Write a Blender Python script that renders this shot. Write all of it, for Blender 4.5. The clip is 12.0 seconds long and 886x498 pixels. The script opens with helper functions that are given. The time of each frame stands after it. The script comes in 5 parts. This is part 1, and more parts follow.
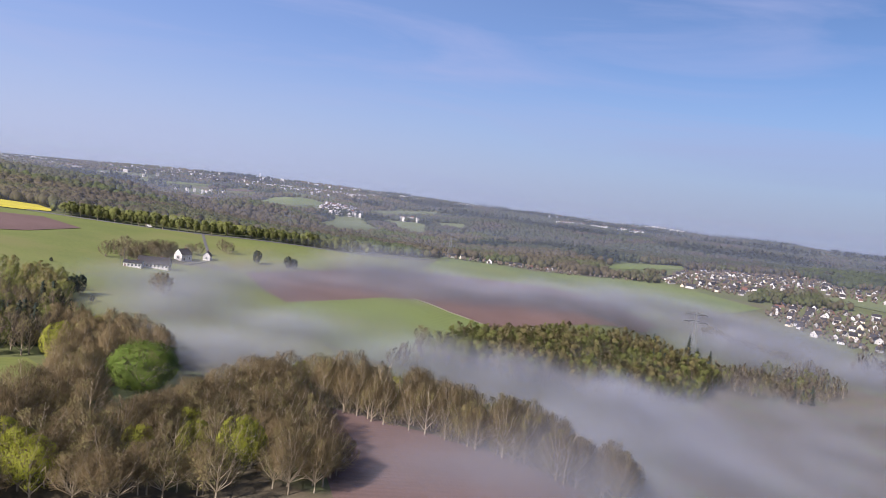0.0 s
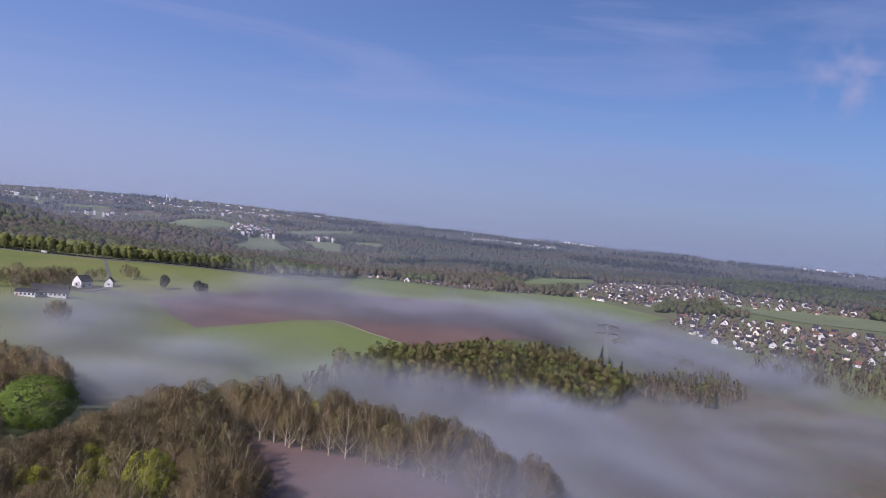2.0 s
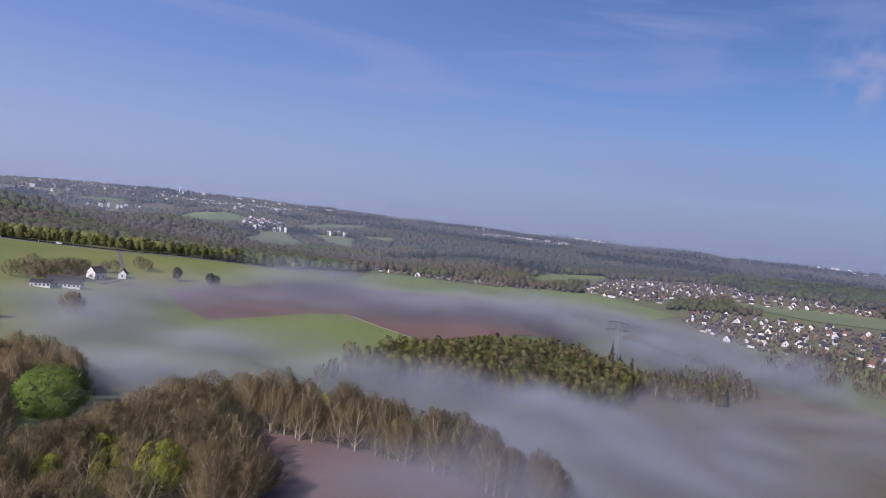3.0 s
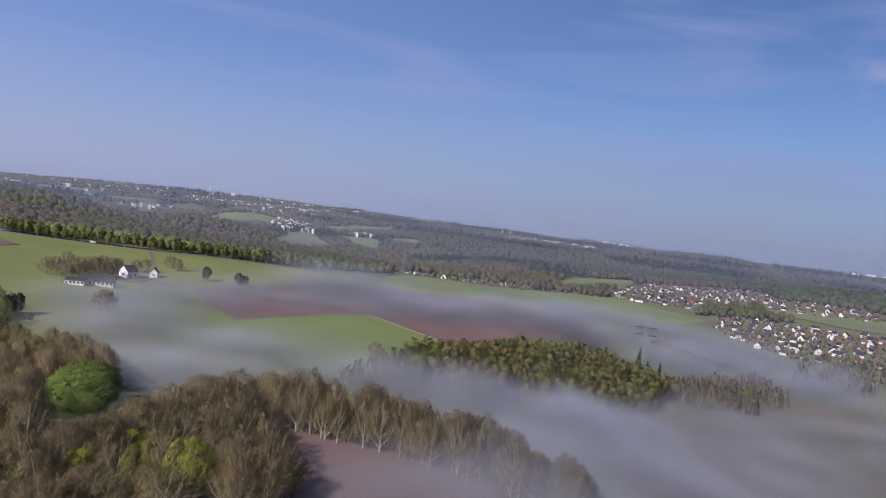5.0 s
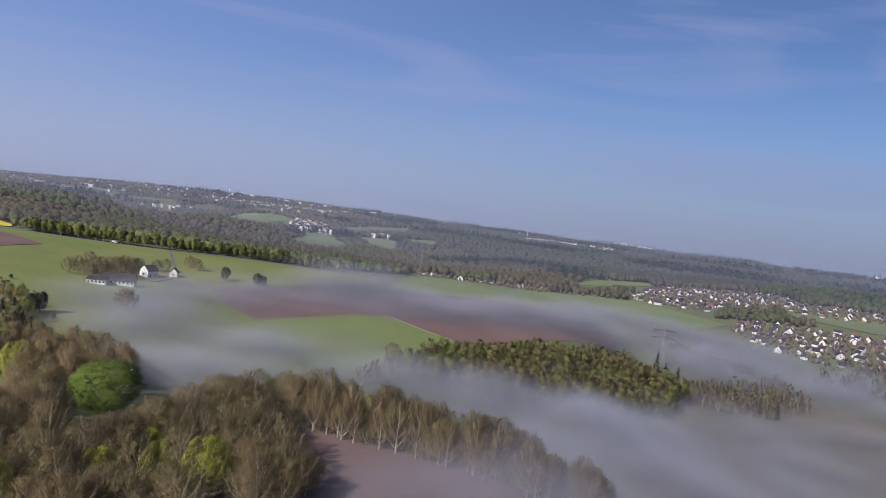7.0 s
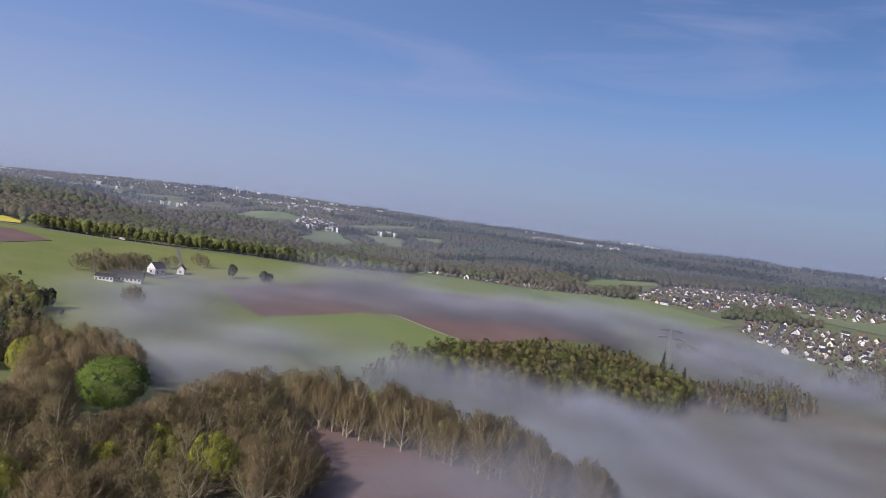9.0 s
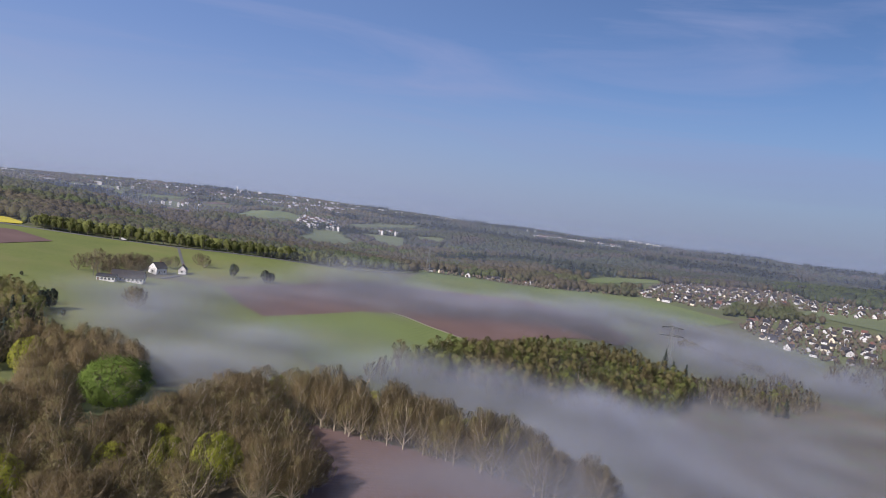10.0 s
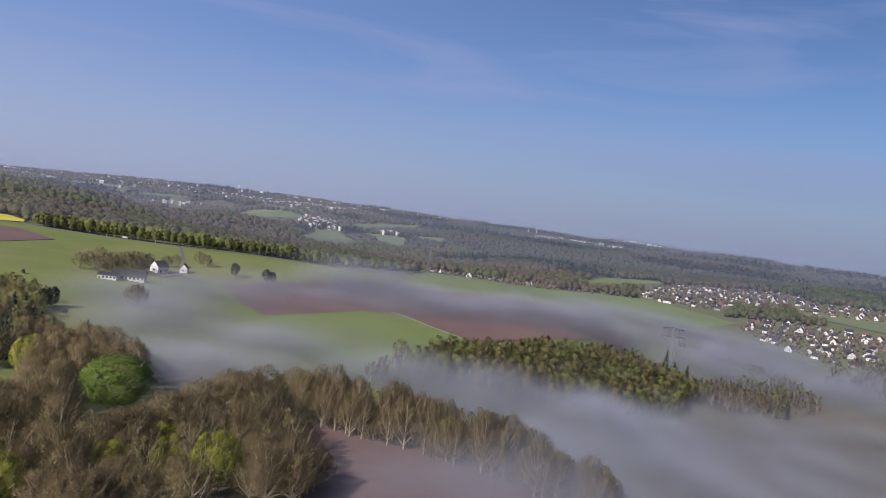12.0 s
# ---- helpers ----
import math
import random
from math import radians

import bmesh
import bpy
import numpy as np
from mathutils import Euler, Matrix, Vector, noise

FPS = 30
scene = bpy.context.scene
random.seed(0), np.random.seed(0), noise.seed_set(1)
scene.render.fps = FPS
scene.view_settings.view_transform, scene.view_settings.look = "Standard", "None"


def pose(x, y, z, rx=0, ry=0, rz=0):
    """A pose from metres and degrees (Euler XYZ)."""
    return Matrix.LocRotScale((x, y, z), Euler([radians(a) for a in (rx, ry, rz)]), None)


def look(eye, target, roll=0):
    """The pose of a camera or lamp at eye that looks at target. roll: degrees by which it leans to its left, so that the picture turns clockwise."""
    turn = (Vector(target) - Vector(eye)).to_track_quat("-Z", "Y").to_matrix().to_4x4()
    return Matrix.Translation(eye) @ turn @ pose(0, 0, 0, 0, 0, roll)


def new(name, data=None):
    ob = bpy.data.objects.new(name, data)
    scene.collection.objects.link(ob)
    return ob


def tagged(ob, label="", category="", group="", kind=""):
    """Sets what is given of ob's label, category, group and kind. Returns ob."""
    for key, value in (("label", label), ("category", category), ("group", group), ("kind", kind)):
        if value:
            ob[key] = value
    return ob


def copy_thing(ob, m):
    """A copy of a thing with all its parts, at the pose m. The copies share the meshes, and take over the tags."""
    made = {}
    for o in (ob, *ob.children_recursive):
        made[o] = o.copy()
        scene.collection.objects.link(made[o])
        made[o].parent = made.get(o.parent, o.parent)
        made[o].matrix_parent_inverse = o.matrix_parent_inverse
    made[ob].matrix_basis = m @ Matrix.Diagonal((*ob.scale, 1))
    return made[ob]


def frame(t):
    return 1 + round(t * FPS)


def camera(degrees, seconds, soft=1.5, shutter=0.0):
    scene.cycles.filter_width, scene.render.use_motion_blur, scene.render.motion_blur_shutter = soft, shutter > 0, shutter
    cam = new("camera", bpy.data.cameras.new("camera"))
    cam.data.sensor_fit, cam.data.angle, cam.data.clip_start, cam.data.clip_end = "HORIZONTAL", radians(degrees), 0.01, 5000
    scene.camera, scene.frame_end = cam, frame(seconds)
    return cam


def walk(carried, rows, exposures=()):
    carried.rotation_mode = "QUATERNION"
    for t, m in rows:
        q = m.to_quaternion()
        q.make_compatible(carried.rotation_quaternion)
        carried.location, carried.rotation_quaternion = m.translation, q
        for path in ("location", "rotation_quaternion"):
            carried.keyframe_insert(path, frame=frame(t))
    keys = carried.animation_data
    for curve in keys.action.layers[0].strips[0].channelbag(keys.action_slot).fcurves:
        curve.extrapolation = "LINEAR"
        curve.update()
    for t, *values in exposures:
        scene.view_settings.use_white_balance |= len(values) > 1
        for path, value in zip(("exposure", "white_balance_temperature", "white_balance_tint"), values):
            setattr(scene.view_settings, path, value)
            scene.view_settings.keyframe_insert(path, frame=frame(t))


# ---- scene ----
# ================= camera and its walk =================
EYE = Vector((0.0, 0.0, 100.0))
cam = camera(67.01, 12.0, soft=0.8)
PATH = [  # seconds, yaw, pitch, roll of the hovering camera
    (0.0, 1.58, -4.17, 6.66), (0.5, -2.42, -2.56, 7.62), (1.0, -4.01, -1.48, 7.70), (1.5, -5.17, -1.54, 6.43),
    (2.0, -5.31, -1.81, 5.74), (2.5, -4.98, -1.98, 6.60), (3.0, -4.42, -2.34, 6.23), (5.0, -2.17, -2.40, 6.68),
    (5.5, -1.82, -2.67, 6.67), (6.0, -1.47, -2.71, 6.88), (6.5, -1.12, -2.67, 6.85), (7.0, -0.71, -2.46, 6.89),
    (9.0, -0.19, -2.64, 7.17), (9.5, -0.12, -2.78, 7.12), (10.0, -0.11, -2.78, 6.85), (10.5, 0.14, -2.64, 7.36),
    (11.0, 0.04, -2.72, 7.21), (11.5, 0.04, -2.79, 7.19), (12.0, 0.0, -2.80, 7.10)]


def heading(yaw, pitch, roll):
    a, b = radians(yaw), radians(pitch)
    ahead = Vector((-math.sin(a) * math.cos(b), math.cos(a) * math.cos(b), math.sin(b)))
    return look(EYE, EYE + ahead * 100, roll)


walk(cam, [(t, heading(*angles)) for t, *angles in PATH], exposures=[(0.0, 1.08, 5600, 22), (0.5, 0.89, 5480, 24), (1.2, 0.71, 5330, 27), (2.0, 0.65, 5280, 28), (5.0, 0.66, 5380, 24), (12.0, 0.67, 5480, 20)])
scene.cycles.transparent_max_bounces = 32

# ================= world and sun =================
SUN_AZ, SUN_EL = -142.0, 36.0  # bearing from the view's heading (clockwise) and height, degrees
sun_dir = Vector((math.sin(radians(SUN_AZ)) * math.cos(radians(SUN_EL)), math.cos(radians(SUN_AZ)) * math.cos(radians(SUN_EL)), math.sin(radians(SUN_EL))))
world = bpy.data.worlds.new("morning_sky")
world.use_nodes = True
scene.world = world
wn, wl = world.node_tree.nodes, world.node_tree.links
wn.clear()
sky = wn.new("ShaderNodeTexSky")
sky.sky_type, sky.sun_disc = "NISHITA", False
sky.sun_elevation, sky.sun_rotation = radians(SUN_EL), radians(SUN_AZ)
sky.altitude, sky.air_density, sky.dust_density, sky.ozone_density = 200, 1.0, 0.3, 3.0
wc = wn.new("ShaderNodeTexCoord")
wm = wn.new("ShaderNodeMapping")
wm.inputs["Rotation"].default_value = (0.0, 0.10, 0.25)
wm.inputs["Scale"].default_value = (1.1, 2.0, 9.0)
cirrus = wn.new("ShaderNodeTexNoise")
cirrus.inputs["Scale"].default_value, cirrus.inputs["Detail"].default_value = 1.6, 6.0
cirrus.inputs["Roughness"].default_value, cirrus.inputs["Distortion"].default_value = 0.55, 0.6
ramp = wn.new("ShaderNodeMapRange")
ramp.inputs["From Min"].default_value, ramp.inputs["From Max"].default_value = 0.48, 0.74
ramp.inputs["To Max"].default_value = 0.58
cmix = wn.new("ShaderNodeMix")
cmix.data_type = "RGBA"
cmix.inputs["B"].default_value = (5.0, 5.4, 7.2, 1)
back = wn.new("ShaderNodeBackground")
back.inputs["Strength"].default_value = 0.042
wout = wn.new("ShaderNodeOutputWorld")
wl.new(wc.outputs["Generated"], wm.inputs["Vector"])
wl.new(wm.outputs["Vector"], cirrus.inputs["Vector"])
wl.new(cirrus.outputs["Fac"], ramp.inputs["Value"])
wl.new(ramp.outputs["Result"], cmix.inputs["Factor"])
# one small thin cloud to the right, broken up by noise
puff_way = Vector((math.sin(radians(34.6)) * math.cos(radians(13.6)), math.cos(radians(34.6)) * math.cos(radians(13.6)), math.sin(radians(13.6))))
near_puff = wn.new("ShaderNodeVectorMath")
near_puff.operation = "DISTANCE"
near_puff.inputs[1].default_value = puff_way
puff_edge = wn.new("ShaderNodeMapRange")
puff_edge.interpolation_type = "SMOOTHSTEP"
puff_edge.inputs["From Min"].default_value, puff_edge.inputs["From Max"].default_value = 0.005, 0.075
puff_edge.inputs["To Min"].default_value, puff_edge.inputs["To Max"].default_value = 1.0, 0.0
puff_noise = wn.new("ShaderNodeTexNoise")
puff_noise.inputs["Scale"].default_value, puff_noise.inputs["Detail"].default_value = 26.0, 2.0
puff_gap = wn.new("ShaderNodeMapRange")
puff_gap.inputs["From Min"].default_value, puff_gap.inputs["From Max"].default_value = 0.42, 0.70
puff_gap.inputs["To Max"].default_value = 0.85
puff = wn.new("ShaderNodeMath")
puff.operation = "MULTIPLY"
pmix = wn.new("ShaderNodeMix")
pmix.data_type = "RGBA"
pmix.inputs["B"].default_value = (5.4, 5.5, 6.8, 1)
wl.new(wc.outputs["Generated"], near_puff.inputs[0])
wl.new(near_puff.outputs["Value"], puff_edge.inputs["Value"])
wl.new(wc.outputs["Generated"], puff_noise.inputs["Vector"])
wl.new(puff_noise.outputs["Fac"], puff_gap.inputs["Value"])
wl.new(puff_edge.outputs["Result"], puff.inputs[0])
wl.new(puff_gap.outputs["Result"], puff.inputs[1])
wl.new(puff.outputs["Value"], pmix.inputs["Factor"])
# low morning haze all round the horizon
split = wn.new("ShaderNodeSeparateXYZ")
low_air = wn.new("ShaderNodeMapRange")
low_air.interpolation_type = "SMOOTHSTEP"
low_air.inputs["From Min"].default_value, low_air.inputs["From Max"].default_value = -0.02, 0.24
low_air.inputs["To Min"].default_value, low_air.inputs["To Max"].default_value = 0.92, 0.0
hmix = wn.new("ShaderNodeMix")
hmix.data_type = "RGBA"
# the air is milkier towards the sun's side, with a broad thin veil of cloud
sunward = wn.new("ShaderNodeMapRange")
sunward.interpolation_type = "SMOOTHSTEP"
sunward.inputs["From Min"].default_value, sunward.inputs["From Max"].default_value = 0.65, -0.75
hazes = wn.new("ShaderNodeMix")
hazes.data_type = "RGBA"
hazes.inputs["A"].default_value, hazes.inputs["B"].default_value = (3.6, 4.15, 5.1, 1), (5.9, 6.3, 7.1, 1)
veil = wn.new("ShaderNodeMath")
veil.operation = "MULTIPLY"
veil.inputs[1].default_value = 0.45
vmix = wn.new("ShaderNodeMix")
vmix.data_type = "RGBA"
vmix.inputs["B"].default_value = (4.9, 6.5, 10.2, 1)
wl.new(wc.outputs["Generated"], split.inputs["Vector"])
wl.new(split.outputs["Z"], low_air.inputs["Value"])
wl.new(split.outputs["X"], sunward.inputs["Value"])
wl.new(sunward.outputs["Result"], hazes.inputs["Factor"])
wl.new(sunward.outputs["Result"], veil.inputs[0])
wl.new(veil.outputs["Value"], vmix.inputs["Factor"])
wl.new(hazes.outputs["Result"], hmix.inputs["B"])
wl.new(low_air.outputs["Result"], hmix.inputs["Factor"])
wl.new(sky.outputs["Color"], vmix.inputs["A"])
wl.new(vmix.outputs["Result"], cmix.inputs["A"])
wl.new(cmix.outputs["Result"], pmix.inputs["A"])
wl.new(pmix.outputs["Result"], hmix.inputs["A"])
wl.new(hmix.outputs["Result"], back.inputs["Color"])
wl.new(back.outputs["Background"], wout.inputs["Surface"])
sun_data = bpy.data.lights.new("sun", "SUN")
sun_data.energy, sun_data.angle, sun_data.color = 5.0, radians(0.6), (1.0, 0.87, 0.68)
sun = new("sun", sun_data)
sun.matrix_world = look(sun_dir * 3000, (0, 0, 0))

# ================= materials =================
def tree_nodes(name):
    m = bpy.data.materials.new(name)
    m.use_nodes = True
    n = m.node_tree.nodes
    n.clear()
    return m, n, m.node_tree.links


def surface(name, dark, light, rough=0.9, coarse=0.05, fine=1.5, bump=0.3, spread=0.0, stripes=None, depth=0.1, third=None, metal=0.0, world_space=False):
    """Colour between two tones by coarse and fine noise, relief, and a tone of its own for each object."""
    m, n, l = tree_nodes(name)
    out, bsdf = n.new("ShaderNodeOutputMaterial"), n.new("ShaderNodeBsdfPrincipled")
    if world_space:
        geo = n.new("ShaderNodeNewGeometry")
        where = geo.outputs["Position"]
    else:
        where = n.new("ShaderNodeTexCoord").outputs["Object"]
    a, b = n.new("ShaderNodeTexNoise"), n.new("ShaderNodeTexNoise")
    a.inputs["Scale"].default_value, a.inputs["Detail"].default_value = coarse, 4
    b.inputs["Scale"].default_value, b.inputs["Detail"].default_value = fine, 5
    b.inputs["Roughness"].default_value = 0.65
    for tex in (a, b):
        l.new(where, tex.inputs["Vector"])
    add = n.new("ShaderNodeMath")
    add.operation = "ADD"
    l.new(a.outputs["Fac"], add.inputs[0])
    l.new(b.outputs["Fac"], add.inputs[1])
    total = add.outputs["Value"]
    if stripes:
        angle, scale, weight = stripes
        turn = n.new("ShaderNodeMapping")
        turn.inputs["Rotation"].default_value = (0, 0, radians(angle))
        l.new(where, turn.inputs["Vector"])
        wave = n.new("ShaderNodeTexWave")
        wave.inputs["Scale"].default_value, wave.inputs["Distortion"].default_value = scale, 1.5
        wave.inputs["Detail"].default_value, wave.inputs["Detail Scale"].default_value = 3, 0.6
        l.new(turn.outputs["Vector"], wave.inputs["Vector"])
        more = n.new("ShaderNodeMath")
        more.operation = "MULTIPLY_ADD"
        more.inputs[1].default_value = weight
        l.new(wave.outputs["Fac"], more.inputs[0])
        l.new(total, more.inputs[2])
        total = more.outputs["Value"]
    if spread:
        info = n.new("ShaderNodeObjectInfo")
        more = n.new("ShaderNodeMath")
        more.operation = "MULTIPLY_ADD"
        more.inputs[1].default_value = spread
        l.new(info.outputs["Random"], more.inputs[0])
        l.new(total, more.inputs[2])
        total = more.outputs["Value"]
    rng = n.new("ShaderNodeMapRange")
    top = (stripes[2] if stripes else 0) + spread
    rng.inputs["From Min"].default_value, rng.inputs["From Max"].default_value = 0.70 + 0.15 * top, 1.30 + 0.85 * top
    l.new(total, rng.inputs["Value"])
    mix = n.new("ShaderNodeMix")
    mix.data_type = "RGBA"
    mix.inputs["A"].default_value, mix.inputs["B"].default_value = (*dark, 1), (*light, 1)
    l.new(rng.outputs["Result"], mix.inputs["Factor"])
    colour = mix.outputs["Result"]
    if third:
        tone, scale, low, high = third
        c = n.new("ShaderNodeTexNoise")
        c.inputs["Scale"].default_value, c.inputs["Detail"].default_value = scale, 5
        l.new(where, c.inputs["Vector"])
        r2 = n.new("ShaderNodeMapRange")
        r2.inputs["From Min"].default_value, r2.inputs["From Max"].default_value = low, high
        l.new(c.outputs["Fac"], r2.inputs["Value"])
        m2 = n.new("ShaderNodeMix")
        m2.data_type = "RGBA"
        m2.inputs["B"].default_value = (*tone, 1)
        l.new(r2.outputs["Result"], m2.inputs["Factor"])
        l.new(colour, m2.inputs["A"])
        colour = m2.outputs["Result"]
    l.new(colour, bsdf.inputs["Base Color"])
    bsdf.inputs["Roughness"].default_value, bsdf.inputs["Metallic"].default_value = rough, metal
    bsdf.inputs["Specular IOR Level"].default_value = 0.25
    if bump:
        bp = n.new("ShaderNodeBump")
        bp.inputs["Strength"].default_value, bp.inputs["Distance"].default_value = bump, depth
        l.new(total, bp.inputs["Height"])
        l.new(bp.outputs["Normal"], bsdf.inputs["Normal"])
    l.new(bsdf.outputs["BSDF"], out.inputs["Surface"])
    return m


def leafy(name, dark, light, through_light=0.3, spread=0.6, third=None):
    m = surface(name, dark, light, rough=0.75, coarse=0.12, fine=1.2, bump=0, spread=spread, third=third, world_space=True)
    n, l = m.node_tree.nodes, m.node_tree.links
    bsdf = next(x for x in n if x.type == "BSDF_PRINCIPLED")
    out = next(x for x in n if x.type == "OUTPUT_MATERIAL")
    tl, mx = n.new("ShaderNodeBsdfTranslucent"), n.new("ShaderNodeMixShader")
    l.new(bsdf.inputs["Base Color"].links[0].from_socket, tl.inputs["Color"])
    mx.inputs["Fac"].default_value = through_light
    l.new(bsdf.outputs["BSDF"], mx.inputs[1])
    l.new(tl.outputs["BSDF"], mx.inputs[2])
    l.new(mx.outputs["Shader"], out.inputs["Surface"])
    return m


M_GROUND = surface("rough_meadow", (0.070, 0.082, 0.030), (0.115, 0.125, 0.046), coarse=0.012, fine=0.25, bump=0.4, depth=0.4, third=((0.095, 0.080, 0.050), 0.006, 0.50, 0.66))
M_GRASS = surface("young_grass", (0.088, 0.108, 0.024), (0.136, 0.156, 0.038), coarse=0.02, fine=0.5, bump=0.3, depth=0.2, stripes=(62, 0.10, 0.18), third=((0.150, 0.140, 0.050), 0.012, 0.48, 0.72))
M_CROP = surface("green_crop", (0.085, 0.112, 0.030), (0.128, 0.156, 0.045), coarse=0.015, fine=0.4, bump=0.3, depth=0.2, stripes=(20, 0.08, 0.15), third=((0.155, 0.165, 0.055), 0.010, 0.50, 0.75))
M_PALE = surface("dull_pasture", (0.085, 0.104, 0.046), (0.125, 0.140, 0.066), coarse=0.01, fine=0.2, bump=0.2, depth=0.3)
M_SOIL = surface("ploughed_soil", (0.085, 0.053, 0.045), (0.135, 0.087, 0.075), coarse=0.03, fine=0.9, bump=0.5, depth=0.25, stripes=(74, 0.16, 0.2))
M_LITTER = surface("leaf_litter", (0.066, 0.056, 0.036), (0.112, 0.092, 0.058), coarse=0.08, fine=1.2, bump=0.5, depth=0.2, third=((0.075, 0.085, 0.034), 0.05, 0.50, 0.66))
M_RAPE = surface("rape_in_flower", (0.33, 0.29, 0.02), (0.52, 0.44, 0.03), coarse=0.05, fine=0.8, bump=0.4, depth=0.3)
M_ROAD = surface("worn_asphalt", (0.07, 0.07, 0.068), (0.12, 0.115, 0.11), coarse=0.2, fine=3, bump=0.2, depth=0.02)
M_PALEPATH = surface("trodden_earth", (0.13, 0.12, 0.08), (0.20, 0.18, 0.13), coarse=0.2, fine=2, bump=0.2, depth=0.03)
M_BARK = surface("grey_beech_bark", (0.16, 0.13, 0.088), (0.34, 0.29, 0.205), coarse=0.4, fine=4, bump=0.4, depth=0.05, spread=0.7)
M_TWIG = leafy("budding_twigs", (0.124, 0.094, 0.049), (0.232, 0.176, 0.090), 0.5, 0.7)
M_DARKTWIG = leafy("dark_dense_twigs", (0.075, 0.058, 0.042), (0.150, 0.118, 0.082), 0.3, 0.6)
M_BUD = leafy("olive_buds", (0.114, 0.102, 0.038), (0.212, 0.186, 0.070), 0.4, 0.7)
M_LEAF = leafy("fresh_leaves", (0.185, 0.200, 0.022), (0.340, 0.350, 0.036), 0.4, 0.6)
M_BEECH = leafy("bright_beech_leaves", (0.088, 0.130, 0.019), (0.158, 0.218, 0.033), 0.4, 0.3)
M_SPRUCE = leafy("dark_needles", (0.018, 0.028, 0.020), (0.038, 0.050, 0.034), 0.1, 0.5)
M_WOOD = leafy("far_spring_wood", (0.100, 0.082, 0.052), (0.165, 0.138, 0.086), 0.55, 0.0, third=((0.105, 0.130, 0.044), 0.008, 0.48, 0.64))
M_DARKWOOD = leafy("far_mixed_forest", (0.040, 0.048, 0.034), (0.076, 0.086, 0.056), 0.35, 0.0, third=((0.076, 0.064, 0.056), 0.006, 0.50, 0.62))
M_FIRS = leafy("far_conifers", (0.016, 0.026, 0.024), (0.036, 0.048, 0.040), 0.2, 0.0)
M_LARCH = leafy("green_larch_slope", (0.042, 0.058, 0.022), (0.085, 0.105, 0.036), 0.35, 0.0, third=((0.030, 0.040, 0.026), 0.02, 0.50, 0.62))
M_GREENWOOD = leafy("green_hedgerow", (0.108, 0.122, 0.032), (0.188, 0.200, 0.052), 0.4, 0.6)
M_WALL = surface("white_render", (0.30, 0.29, 0.275), (0.68, 0.66, 0.625), coarse=0.3, fine=2, bump=0.1, depth=0.02, spread=0.5)
M_CREAM = surface("cream_render", (0.50, 0.44, 0.32), (0.70, 0.62, 0.46), coarse=0.3, fine=2, bump=0.1, depth=0.02, spread=0.8)
M_GREYWALL = surface("grey_render", (0.20, 0.20, 0.195), (0.38, 0.37, 0.35), coarse=0.3, fine=2, bump=0.1, depth=0.02, spread=0.7)
M_BRICK = surface("brown_brick", (0.10, 0.065, 0.048), (0.20, 0.13, 0.095), coarse=0.4, fine=3, bump=0.2, depth=0.02, spread=0.7)
M_TILE = surface("red_roof_tiles", (0.085, 0.046, 0.036), (0.17, 0.075, 0.055), coarse=0.5, fine=3, bump=0.4, depth=0.06, spread=0.8)
M_SLATE = surface("dark_slate_roof", (0.012, 0.012, 0.015), (0.042, 0.038, 0.040), rough=0.8, coarse=0.5, fine=3, bump=0.4, depth=0.05, spread=0.8)
M_GLASS = surface("dark_window_glass", (0.02, 0.024, 0.03), (0.05, 0.055, 0.065), rough=0.15, bump=0)
M_STEEL = surface("galvanised_steel", (0.12, 0.125, 0.125), (0.20, 0.205, 0.205), rough=0.55, coarse=0.5, fine=3, bump=0, metal=0.3)
M_POST = surface("weathered_pole", (0.07, 0.062, 0.055), (0.13, 0.118, 0.105), coarse=0.6, fine=5, bump=0.2, depth=0.01)
M_DOOR = surface("painted_timber", (0.10, 0.06, 0.04), (0.17, 0.11, 0.07), coarse=1, fine=5, bump=0.1, depth=0.01)


